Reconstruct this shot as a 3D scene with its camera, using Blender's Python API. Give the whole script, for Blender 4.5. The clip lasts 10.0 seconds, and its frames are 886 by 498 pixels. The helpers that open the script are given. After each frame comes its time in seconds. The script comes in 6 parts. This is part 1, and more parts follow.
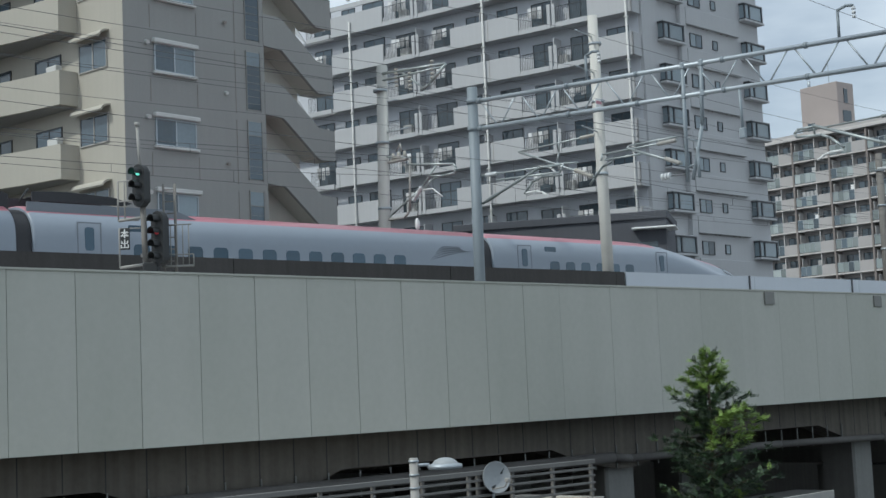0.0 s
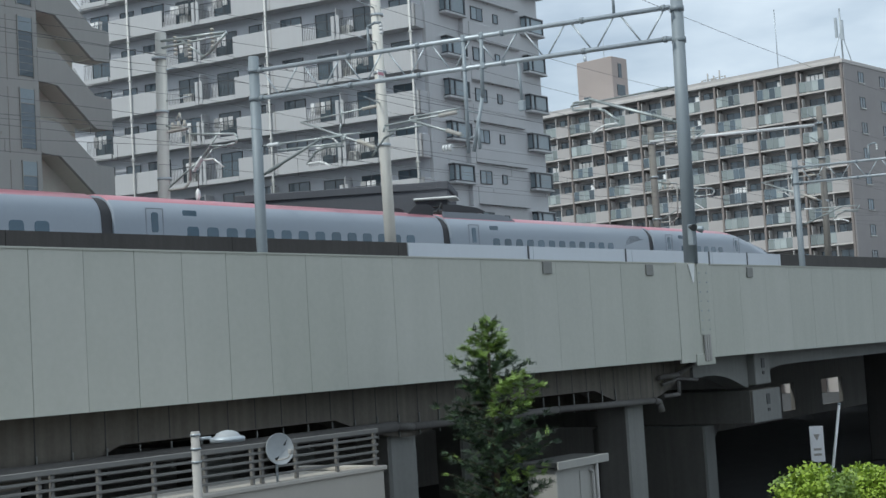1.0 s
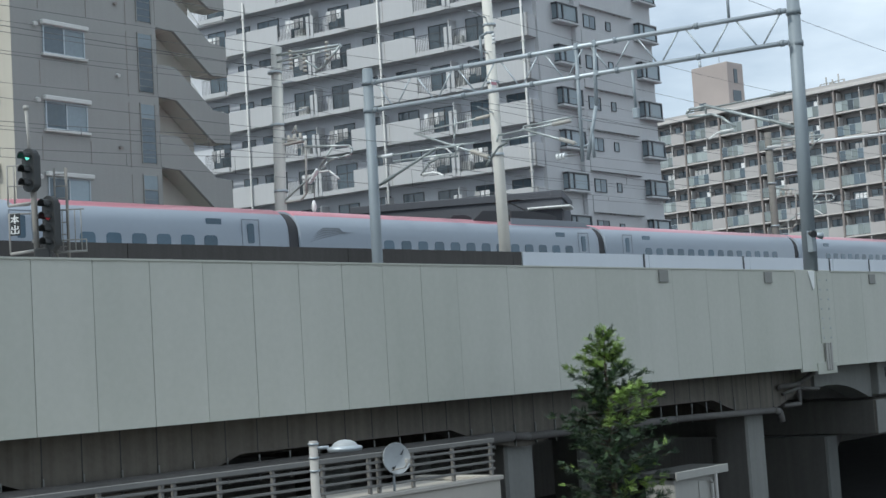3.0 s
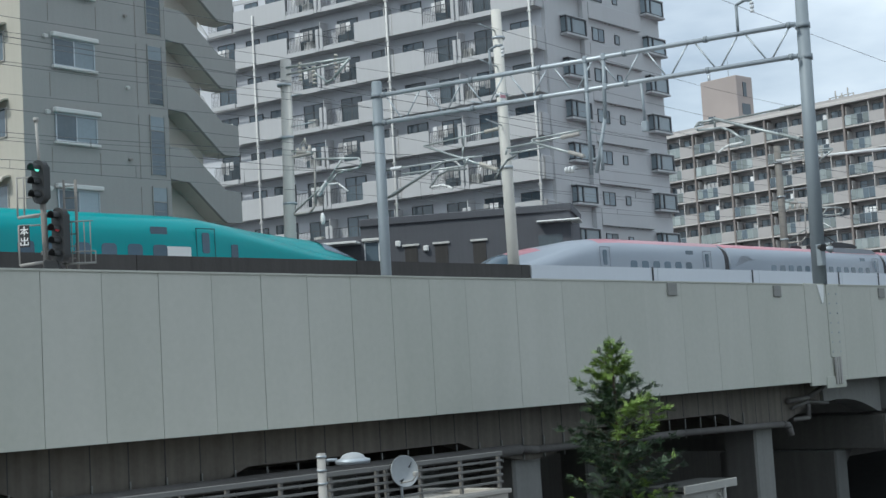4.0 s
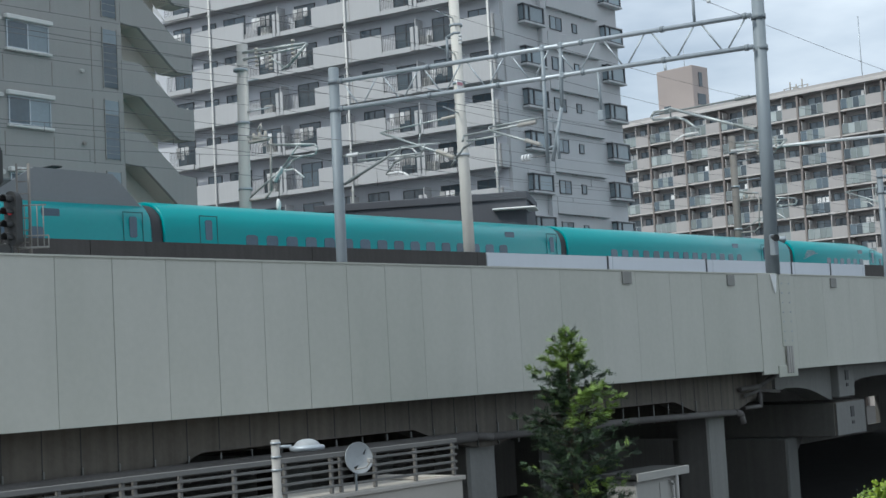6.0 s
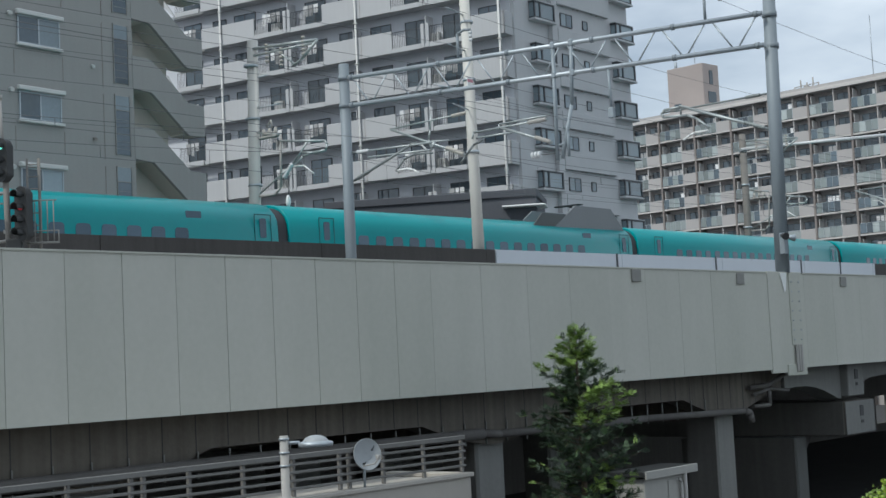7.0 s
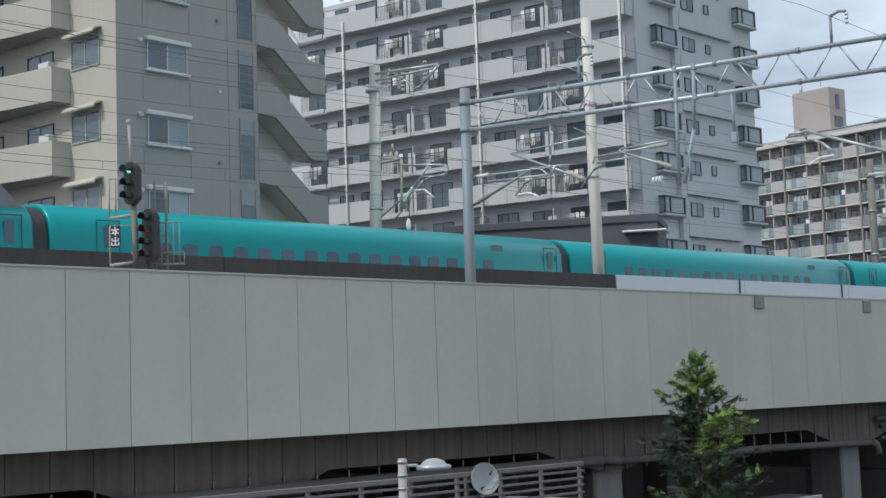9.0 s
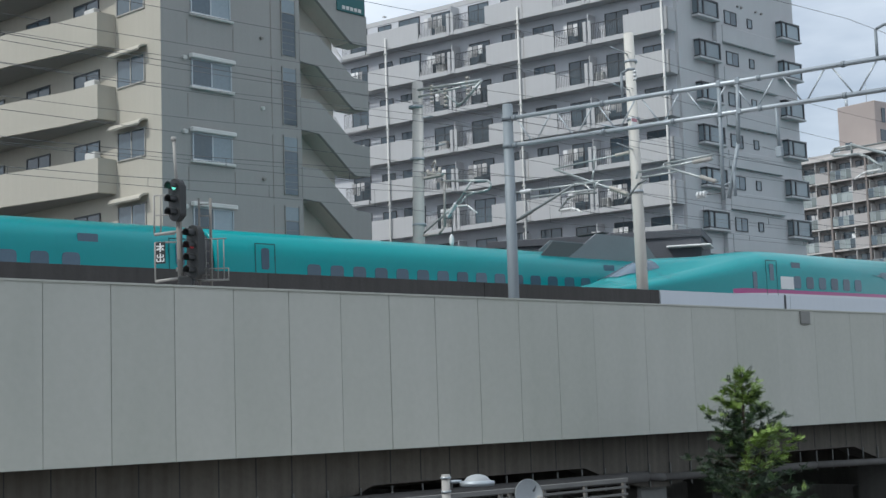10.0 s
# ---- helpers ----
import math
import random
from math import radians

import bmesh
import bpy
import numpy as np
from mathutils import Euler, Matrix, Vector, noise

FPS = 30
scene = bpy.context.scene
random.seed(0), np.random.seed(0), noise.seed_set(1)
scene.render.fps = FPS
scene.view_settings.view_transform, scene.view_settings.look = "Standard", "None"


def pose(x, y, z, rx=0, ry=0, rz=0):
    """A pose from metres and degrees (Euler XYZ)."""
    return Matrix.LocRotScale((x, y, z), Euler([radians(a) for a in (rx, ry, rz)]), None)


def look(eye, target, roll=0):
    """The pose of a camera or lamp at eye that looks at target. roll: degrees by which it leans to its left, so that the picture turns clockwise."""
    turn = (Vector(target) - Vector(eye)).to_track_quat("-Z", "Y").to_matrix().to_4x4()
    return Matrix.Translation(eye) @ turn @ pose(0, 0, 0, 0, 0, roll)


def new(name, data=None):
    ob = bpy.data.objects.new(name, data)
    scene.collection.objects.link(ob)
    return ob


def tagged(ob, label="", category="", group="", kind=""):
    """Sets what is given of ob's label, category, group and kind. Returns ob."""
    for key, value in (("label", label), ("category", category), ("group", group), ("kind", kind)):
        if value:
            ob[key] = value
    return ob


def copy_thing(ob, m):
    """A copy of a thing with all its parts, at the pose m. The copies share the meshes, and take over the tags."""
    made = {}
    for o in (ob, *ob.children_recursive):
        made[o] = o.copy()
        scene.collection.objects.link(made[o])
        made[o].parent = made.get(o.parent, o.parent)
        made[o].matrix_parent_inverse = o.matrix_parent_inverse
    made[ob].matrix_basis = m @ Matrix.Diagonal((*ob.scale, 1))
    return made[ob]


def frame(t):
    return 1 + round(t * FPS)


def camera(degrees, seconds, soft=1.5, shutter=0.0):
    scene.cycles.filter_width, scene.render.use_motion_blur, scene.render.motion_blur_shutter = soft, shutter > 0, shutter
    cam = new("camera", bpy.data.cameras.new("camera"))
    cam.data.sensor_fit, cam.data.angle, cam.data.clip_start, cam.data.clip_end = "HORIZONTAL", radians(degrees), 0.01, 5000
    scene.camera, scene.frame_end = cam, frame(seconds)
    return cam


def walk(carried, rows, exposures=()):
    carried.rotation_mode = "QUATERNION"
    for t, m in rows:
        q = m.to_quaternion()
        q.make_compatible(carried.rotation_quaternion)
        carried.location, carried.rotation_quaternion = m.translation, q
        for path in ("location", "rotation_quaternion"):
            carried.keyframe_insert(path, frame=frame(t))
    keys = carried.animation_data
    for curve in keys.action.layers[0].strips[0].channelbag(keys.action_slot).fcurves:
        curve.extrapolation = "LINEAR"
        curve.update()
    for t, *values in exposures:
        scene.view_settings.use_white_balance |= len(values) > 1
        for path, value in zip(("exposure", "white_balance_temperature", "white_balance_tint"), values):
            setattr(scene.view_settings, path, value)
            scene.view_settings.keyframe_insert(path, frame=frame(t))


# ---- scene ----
# Camera: held by hand at one place, only its aim changes.
EYE = 7.0
cam = camera(34.2, 10.0, 1.5)
AIM = [
    (0.0, 95.664, 2.530, -45.639), (0.1, 95.539, 2.555, -46.426), (0.2, 95.680, 2.580, -47.296),
    (0.3, 95.481, 2.606, -47.740), (0.4, 94.890, 2.631, -48.933), (0.5, 94.533, 2.656, -49.639),
    (0.6, 94.636, 2.808, -50.167), (0.7, 94.792, 2.960, -51.383), (0.8, 94.546, 3.112, -52.532),
    (0.9, 94.199, 3.264, -53.755), (1.0, 94.059, 3.416, -54.235), (1.1, 94.199, 3.548, -54.334),
    (1.2, 94.535, 3.680, -54.109), (1.3, 94.968, 3.813, -53.010), (1.4, 95.111, 3.945, -52.264),
    (1.5, 95.218, 4.078, -52.223), (1.6, 95.106, 3.923, -51.743), (1.7, 95.145, 3.767, -51.345),
    (1.8, 95.215, 3.612, -51.202), (1.9, 95.361, 3.457, -50.456), (2.0, 95.328, 3.302, -50.090),
    (2.1, 95.168, 3.331, -49.962), (2.2, 94.806, 3.360, -49.803), (2.3, 94.611, 3.390, -49.509),
    (2.5, 94.580, 3.448, -49.185), (2.7, 94.693, 3.481, -49.415), (3.8, 94.746, 3.664, -49.830),
    (4.0, 95.242, 3.397, -49.318), (4.1, 95.011, 3.435, -49.288), (4.2, 94.950, 3.473, -49.163),
    (4.3, 94.820, 3.511, -49.458), (4.4, 94.648, 3.549, -49.660), (4.5, 94.793, 3.587, -49.687),
    (4.6, 94.915, 3.601, -49.494), (4.7, 94.830, 3.615, -49.677), (4.8, 94.691, 3.629, -49.951),
    (4.9, 94.486, 3.643, -50.297), (5.0, 94.505, 3.657, -50.333), (5.1, 94.410, 3.648, -50.502),
    (5.2, 94.317, 3.639, -50.687), (5.3, 94.166, 3.630, -50.665), (5.5, 94.453, 3.611, -50.319),
    (5.7, 94.619, 3.291, -50.960), (6.8, 94.656, 2.894, -51.094), (6.9, 94.660, 2.858, -51.056),
    (7.0, 94.525, 2.822, -50.757), (7.1, 94.457, 2.769, -50.544), (7.2, 94.527, 2.715, -50.399),
    (7.3, 94.573, 2.662, -50.367), (7.4, 94.630, 2.609, -49.967), (7.5, 94.738, 2.556, -49.746),
    (7.6, 94.680, 2.548, -49.362), (7.7, 94.701, 2.539, -48.992), (7.8, 94.554, 2.531, -48.834),
    (7.9, 94.483, 2.522, -48.555), (8.0, 94.603, 2.514, -48.343), (8.1, 94.788, 2.425, -48.395),
    (8.2, 94.849, 2.337, -48.065), (8.3, 94.933, 2.248, -47.985), (8.4, 95.063, 2.160, -47.792),
    (8.5, 95.186, 2.071, -47.575), (8.6, 95.394, 2.048, -47.378), (8.7, 95.605, 2.025, -46.972),
    (8.8, 95.709, 2.001, -46.612), (8.9, 95.672, 1.978, -46.326), (9.0, 95.684, 1.955, -46.059),
    (9.1, 95.712, 1.946, -45.904), (9.2, 95.664, 1.937, -46.048), (9.3, 95.675, 1.927, -45.876),
    (9.4, 95.657, 1.918, -45.816), (9.5, 95.787, 1.909, -45.745), (9.6, 95.923, 1.906, -45.642),
    (9.8, 96.062, 1.899, -45.214), (10.0, 96.365, 1.893, -44.340),
]
LOOK = [(0.0, -0.47, 5890, 4), (0.5, -0.36, 5890, 4), (1.0, -0.34, 5890, 4), (1.6, -0.41, 5890, 4), (2.0, -0.43, 5880, 4), (2.3, -0.30, 5880, 4), (2.7, -0.19, 5880, 4), (3.3, -0.21, 5880, 4), (4.0, -0.26, 5890, 4), (5.5, -0.29, 5920, 5), (6.8, -0.38, 5950, 6), (7.0, -0.41, 5955, 6), (7.5, -0.33, 5970, 7), (8.5, -0.28, 5985, 7), (10.0, -0.30, 6000, 8)]
walk(cam, [(t, pose(0, 0, EYE, rx, ry, rz)) for t, rx, ry, rz in AIM], LOOK)

# Light: a hazy summer sky and a high sun beyond the line, to the west.
SUN = Vector((-0.80, 0.20, 0.95)).normalized()
world = bpy.data.worlds.new("sky")
scene.world = world
world.use_nodes = True
wn = world.node_tree
sky = wn.nodes.new("ShaderNodeTexSky")
sky.sky_type, sky.sun_disc = "NISHITA", False
sky.sun_elevation = math.asin(SUN.z)
sky.sun_rotation = math.atan2(SUN.x, SUN.y)
sky.air_density, sky.dust_density, sky.ozone_density = 1.0, 2.5, 1.0
back = wn.nodes["Background"]
back.inputs["Strength"].default_value = 0.11
cn = wn.nodes.new("ShaderNodeTexNoise")
cn.inputs["Scale"].default_value, cn.inputs["Detail"].default_value = 3.0, 6.0
cr = wn.nodes.new("ShaderNodeValToRGB")
cr.color_ramp.elements[0].position, cr.color_ramp.elements[1].position = 0.22, 0.56
mixw = wn.nodes.new("ShaderNodeMix")
mixw.data_type = "RGBA"
tcw = wn.nodes.new("ShaderNodeTexCoord")
mapw = wn.nodes.new("ShaderNodeMapping")
mapw.inputs["Scale"].default_value = (1, 1, 3.0)
wn.links.new(tcw.outputs["Generated"], mapw.inputs["Vector"])
wn.links.new(mapw.outputs["Vector"], cn.inputs["Vector"])
wn.links.new(cn.outputs["Fac"], cr.inputs["Fac"])
wn.links.new(cr.outputs["Color"], mixw.inputs["Factor"])
wn.links.new(sky.outputs["Color"], mixw.inputs["A"])
mixw.inputs["B"].default_value = (10.1, 10.6, 11.1, 1)
wn.links.new(mixw.outputs["Result"], back.inputs["Color"])
sun = new("sun", bpy.data.lights.new("sun", "SUN"))
sun.data.energy, sun.data.angle, sun.data.color = 2.6, radians(1.5), (1.0, 0.94, 0.84)
sun.matrix_world = look(SUN * 100, (0, 0, 0))


# ---- materials ----
def mat(name, col, rough=0.7, metal=0.0, var=0.12, scale=1.5, bump=0.0, streak=0.0, spec=0.5, emit=None, rnd=0.0, run=3.2, low=None):
    """Procedural surface: base colour with fine grain, broad stains, optional rain streaks and relief."""
    m = bpy.data.materials.new(name)
    m.use_nodes = True
    nt = m.node_tree
    L = nt.links.new
    b = nt.nodes["Principled BSDF"]
    b.inputs["Roughness"].default_value, b.inputs["Metallic"].default_value = rough, metal
    b.inputs["Specular IOR Level"].default_value = spec
    tc = nt.nodes.new("ShaderNodeTexCoord")
    n1 = nt.nodes.new("ShaderNodeTexNoise")
    n1.inputs["Scale"].default_value, n1.inputs["Detail"].default_value = scale * 0.3, 5
    n2 = nt.nodes.new("ShaderNodeTexNoise")
    n2.inputs["Scale"].default_value, n2.inputs["Detail"].default_value = scale * 9, 4
    for n in (n1, n2):
        L(tc.outputs["Object"], n.inputs["Vector"])
    add = nt.nodes.new("ShaderNodeMath")
    add.operation = "MULTIPLY_ADD"
    L(n1.outputs["Fac"], add.inputs[0])
    add.inputs[1].default_value = 0.65
    half = nt.nodes.new("ShaderNodeMath")
    half.operation = "MULTIPLY"
    L(n2.outputs["Fac"], half.inputs[0])
    half.inputs[1].default_value = 0.35
    L(half.outputs[0], add.inputs[2])
    out = add.outputs[0]
    if streak:
        mp = nt.nodes.new("ShaderNodeMapping")
        mp.inputs["Scale"].default_value = (run, run, 0.12)
        L(tc.outputs["Object"], mp.inputs["Vector"])
        n3 = nt.nodes.new("ShaderNodeTexNoise")
        n3.inputs["Scale"].default_value, n3.inputs["Detail"].default_value = 1.6, 6
        L(mp.outputs["Vector"], n3.inputs["Vector"])
        mx = nt.nodes.new("ShaderNodeMix")
        mx.inputs["Factor"].default_value = streak
        L(out, mx.inputs["A"])
        L(n3.outputs["Fac"], mx.inputs["B"])
        out = mx.outputs["Result"]
    if rnd:
        oi = nt.nodes.new("ShaderNodeObjectInfo")
        mx = nt.nodes.new("ShaderNodeMix")
        mx.inputs["Factor"].default_value = rnd
        L(out, mx.inputs["A"])
        L(oi.outputs["Random"], mx.inputs["B"])
        out = mx.outputs["Result"]
    ramp = nt.nodes.new("ShaderNodeValToRGB")
    ramp.color_ramp.elements[0].position, ramp.color_ramp.elements[1].position = 0.25, 0.75
    ramp.color_ramp.elements[0].color = (*(low or [c * (1 - var) for c in col]), 1)
    ramp.color_ramp.elements[1].color = (*[min(1, c * (1 + var)) for c in col], 1)
    L(out, ramp.inputs["Fac"])
    L(ramp.outputs["Color"], b.inputs["Base Color"])
    if bump:
        bp = nt.nodes.new("ShaderNodeBump")
        bp.inputs["Strength"].default_value, bp.inputs["Distance"].default_value = bump, 0.02
        L(n2.outputs["Fac"], bp.inputs["Height"])
        L(bp.outputs["Normal"], b.inputs["Normal"])
    if emit:
        b.inputs["Emission Color"].default_value = (*emit[:3], 1)
        b.inputs["Emission Strength"].default_value = emit[3]
    return m


WALL_PANEL = mat("panel_concrete", (0.492, 0.490, 0.446), 0.85, var=0.12, scale=0.9, bump=0.06, streak=0.34, rnd=0.10, run=0.9, low=(0.415, 0.428, 0.375))
# rain-stained girder concrete; on the pier cap its darkness stands for shade
GIRDER = mat("stained_shaded_concrete", (0.115, 0.104, 0.088), 0.9, var=0.5, scale=1.2, bump=0.3, streak=0.55)
BRACKET = mat("bracket_grey", (0.25, 0.25, 0.235), 0.8, var=0.15, scale=3)
AGED = mat("aged_aluminium", (0.185, 0.18, 0.17), 0.6, 0.15, var=0.2, scale=3)
CONCRETE = mat("column_concrete", (0.19, 0.192, 0.184), 0.9, var=0.2, scale=1.0, bump=0.3, streak=0.4)
BARRIER_DARK = mat("dark_barrier", (0.055, 0.052, 0.05), 0.85, var=0.3, scale=1.0, bump=0.3, streak=0.5)
BARRIER_WHITE = mat("pale_barrier", (0.52, 0.56, 0.61), 0.5, var=0.05, scale=1.0, streak=0.3)
STEEL = mat("galvanised_steel", (0.42, 0.46, 0.49), 0.45, 0.55, var=0.15, scale=4)
POLE_GREY = mat("painted_pole", (0.225, 0.26, 0.285), 0.55, 0.1, var=0.14, scale=3, streak=0.4)
POLE_CONC = mat("spun_concrete", (0.58, 0.57, 0.53), 0.85, var=0.12, scale=2, streak=0.5, bump=0.1)
POLE_OLD = mat("weathered_pole", (0.36, 0.35, 0.33), 0.85, var=0.2, scale=2, streak=0.5)
WIRE = mat("wire", (0.14, 0.145, 0.15), 0.6, 0.3, var=0.1)
ARM = mat("arm_tube", (0.40, 0.435, 0.435), 0.45, 0.5, var=0.2, scale=5)
ARM_DARK = mat("arm_tube_dark", (0.20, 0.225, 0.225), 0.5, 0.3, var=0.25, scale=5)
INSUL_OLD = mat("insulator_aged", (0.42, 0.40, 0.36), 0.5, var=0.15, scale=4)
INSUL = mat("insulator", (0.62, 0.64, 0.65), 0.25, var=0.05)
BLACK = mat("black_paint", (0.025, 0.027, 0.028), 0.5, var=0.2, scale=4)
RED = mat("red_lens", (0.3, 0.02, 0.03), 0.3, var=0.05, emit=(1, 0.10, 0.12, 0.14))
GREEN = mat("green_lens", (0.2, 0.6, 0.5), 0.3, var=0.05, emit=(0.25, 1, 0.75, 1.1))
LENS = mat("dark_lens", (0.03, 0.035, 0.035), 0.2, var=0.1)
WHITE = mat("white_paint", (0.75, 0.76, 0.75), 0.5, var=0.06)
# paler than the walls: light for the shaded stair is in the colour
STAIR = mat("stair_brightened", (0.58, 0.56, 0.505), 0.9, var=0.08, scale=1.2, bump=0.2, streak=0.3)
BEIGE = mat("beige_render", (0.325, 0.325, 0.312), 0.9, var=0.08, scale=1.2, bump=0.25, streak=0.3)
# beige made lighter and warmer, with the balcony side's sunshine in the colour
BEIGE_SUNNY = mat("beige_sunny_side", (0.455, 0.43, 0.37), 0.85, var=0.07, scale=1.2, bump=0.2, streak=0.35)
SILL = mat("pale_sill", (0.62, 0.62, 0.60), 0.6, var=0.06)
CURTAIN = mat("curtained_glass", (0.22, 0.27, 0.30), 0.12, var=0.35, scale=1.0, spec=0.7, rnd=0.5)
GLASS = mat("window_glass", (0.085, 0.115, 0.14), 0.08, var=0.5, scale=0.6, spec=0.8, rnd=0.5)
FRAME = mat("dark_frame", (0.05, 0.055, 0.062), 0.4, 0.3, var=0.2)
RECESS_PALE = mat("recess_brightened", (0.60, 0.615, 0.65), 0.9, var=0.07, scale=1.0, streak=0.3)
GREY_WALL = mat("grey_render", (0.51, 0.515, 0.525), 0.9, var=0.07, scale=1.0, bump=0.2, streak=0.35)
PALE_BALC = mat("pale_balcony", (0.50, 0.505, 0.515), 0.85, var=0.07, scale=1.0, bump=0.15, streak=0.4)
TOWER = mat("tower_brown", (0.385, 0.335, 0.315), 0.85, var=0.08, scale=1.0)
BROWN = mat("taupe_wall", (0.44, 0.42, 0.41), 0.85, var=0.1, scale=1.0, streak=0.3)
BROWN_DK = mat("brown_frame", (0.25, 0.22, 0.205), 0.8, var=0.12, scale=1.0)
BROWN_SLAB = mat("pale_slab", (0.56, 0.535, 0.515), 0.85, var=0.1, scale=1.0, streak=0.3)
# darkened copy of the taupe wall, carrying the gable's shade
GABLE = mat("gable_shaded_taupe", (0.335, 0.315, 0.31), 0.85, var=0.1, scale=1.0, streak=0.3)
PIER_BROWN = mat("recess_taupe", (0.41, 0.385, 0.37), 0.9, var=0.12, scale=1.0)
CABINET = mat("cabinet_grey", (0.34, 0.335, 0.31), 0.7, var=0.1, scale=2, streak=0.4)
DISH = mat("dish_grey", (0.33, 0.35, 0.36), 0.5, var=0.1, scale=2)
RECESS = mat("recess_wall", (0.31, 0.29, 0.27), 0.9, var=0.15, scale=1.0)
FROST = mat("green_glass", (0.235, 0.27, 0.265), 0.15, var=0.3, scale=0.8, spec=0.7, rnd=0.5)
SHED = mat("charcoal_cladding", (0.095, 0.10, 0.115), 0.8, var=0.15, scale=1.0, streak=0.3)
CLOTH = mat("laundry", (0.6, 0.6, 0.6), 0.9, var=0.4, scale=1.0, rnd=0.8)
RAIL_BLK = mat("black_rail", (0.075, 0.08, 0.085), 0.5, 0.3)
TEAL = mat("teal_paint", (0.004, 0.285, 0.30), 0.28, var=0.06, scale=0.6, spec=0.35)
PINK = mat("magenta_stripe", (0.42, 0.05, 0.22), 0.3, var=0.04)
IVORY = mat("ivory_paint", (0.68, 0.70, 0.74), 0.25, var=0.04, scale=0.6, spec=0.6)
SILVER = mat("silver_paint", (0.305, 0.345, 0.40), 0.36, var=0.04, scale=0.6, spec=0.35)
CRIMSON = mat("crimson_paint", (0.46, 0.195, 0.235), 0.28, var=0.06, scale=0.6, spec=0.6)
TRAIN_GLASS = mat("train_glass", (0.075, 0.12, 0.165), 0.12, var=0.25, scale=1.0, spec=0.45, rnd=0.4)
GANGWAY = mat("gangway_rubber", (0.045, 0.045, 0.05), 0.7, var=0.2)
TEAL_DK = mat("panel_gap", (0.004, 0.10, 0.105), 0.4, var=0.05)
SILVER_DK = mat("panel_gap_grey", (0.20, 0.22, 0.25), 0.4, var=0.05)
SHIELD = mat("hanger_grey", (0.27, 0.31, 0.34), 0.5, 0.1, var=0.1)
SHIELD_TRAIN = mat("shield_grey", (0.19, 0.205, 0.215), 0.5, 0.1, var=0.08, scale=1.2)
SHIELD_DARK = mat("shield_dark", (0.075, 0.085, 0.085), 0.5, var=0.12, scale=1.2)
MAST_DARK = mat("dark_mast", (0.20, 0.19, 0.175), 0.85, var=0.22, scale=2, streak=0.5)
PIPE = mat("stained_pipe", (0.11, 0.105, 0.10), 0.8, var=0.35, scale=2.5, streak=0.3)
# column concrete darkened, with the dimmer light under the deck in its colour
PIER_DIM = mat("shaded_concrete", (0.115, 0.118, 0.112), 0.9, var=0.25, scale=1.0, bump=0.3, streak=0.5)
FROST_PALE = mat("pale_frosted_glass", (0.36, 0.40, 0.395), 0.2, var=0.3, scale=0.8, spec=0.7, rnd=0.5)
# dark grey that puts the shade under the deck into the colour
UNDER = mat("shade_dark", (0.125, 0.12, 0.11), 0.9, var=0.3, scale=0.8, bump=0.3, streak=0.4)
# darker still: the deck's shade is painted into this pier concrete
PIER = mat("shaded_pier", (0.075, 0.072, 0.068), 0.9, var=0.3, scale=1.0, bump=0.3, streak=0.4)
DECK = mat("deck_concrete", (0.32, 0.31, 0.30), 0.9, var=0.15, bump=0.2)
ASPHALT = mat("asphalt", (0.05, 0.05, 0.052), 0.9, var=0.25, scale=2, bump=0.3)
# bright and dark leaf copies put sun and shade into the conifer's colour
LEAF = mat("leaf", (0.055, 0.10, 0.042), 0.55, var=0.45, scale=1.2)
LEAF_LIGHT = mat("bright_leaf", (0.21, 0.31, 0.07), 0.5, var=0.35, scale=1.2)
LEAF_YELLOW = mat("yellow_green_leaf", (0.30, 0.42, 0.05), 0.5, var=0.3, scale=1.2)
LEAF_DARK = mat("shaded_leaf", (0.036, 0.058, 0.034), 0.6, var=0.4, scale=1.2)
BARK = mat("bark", (0.10, 0.075, 0.055), 0.9, var=0.3, bump=0.5)
CREAM = mat("cream_parapet", (0.42, 0.395, 0.355), 0.85, var=0.06, streak=0.3)
SIGN_WHITE = mat("sign_white", (0.7, 0.7, 0.72), 0.5, var=0.05)


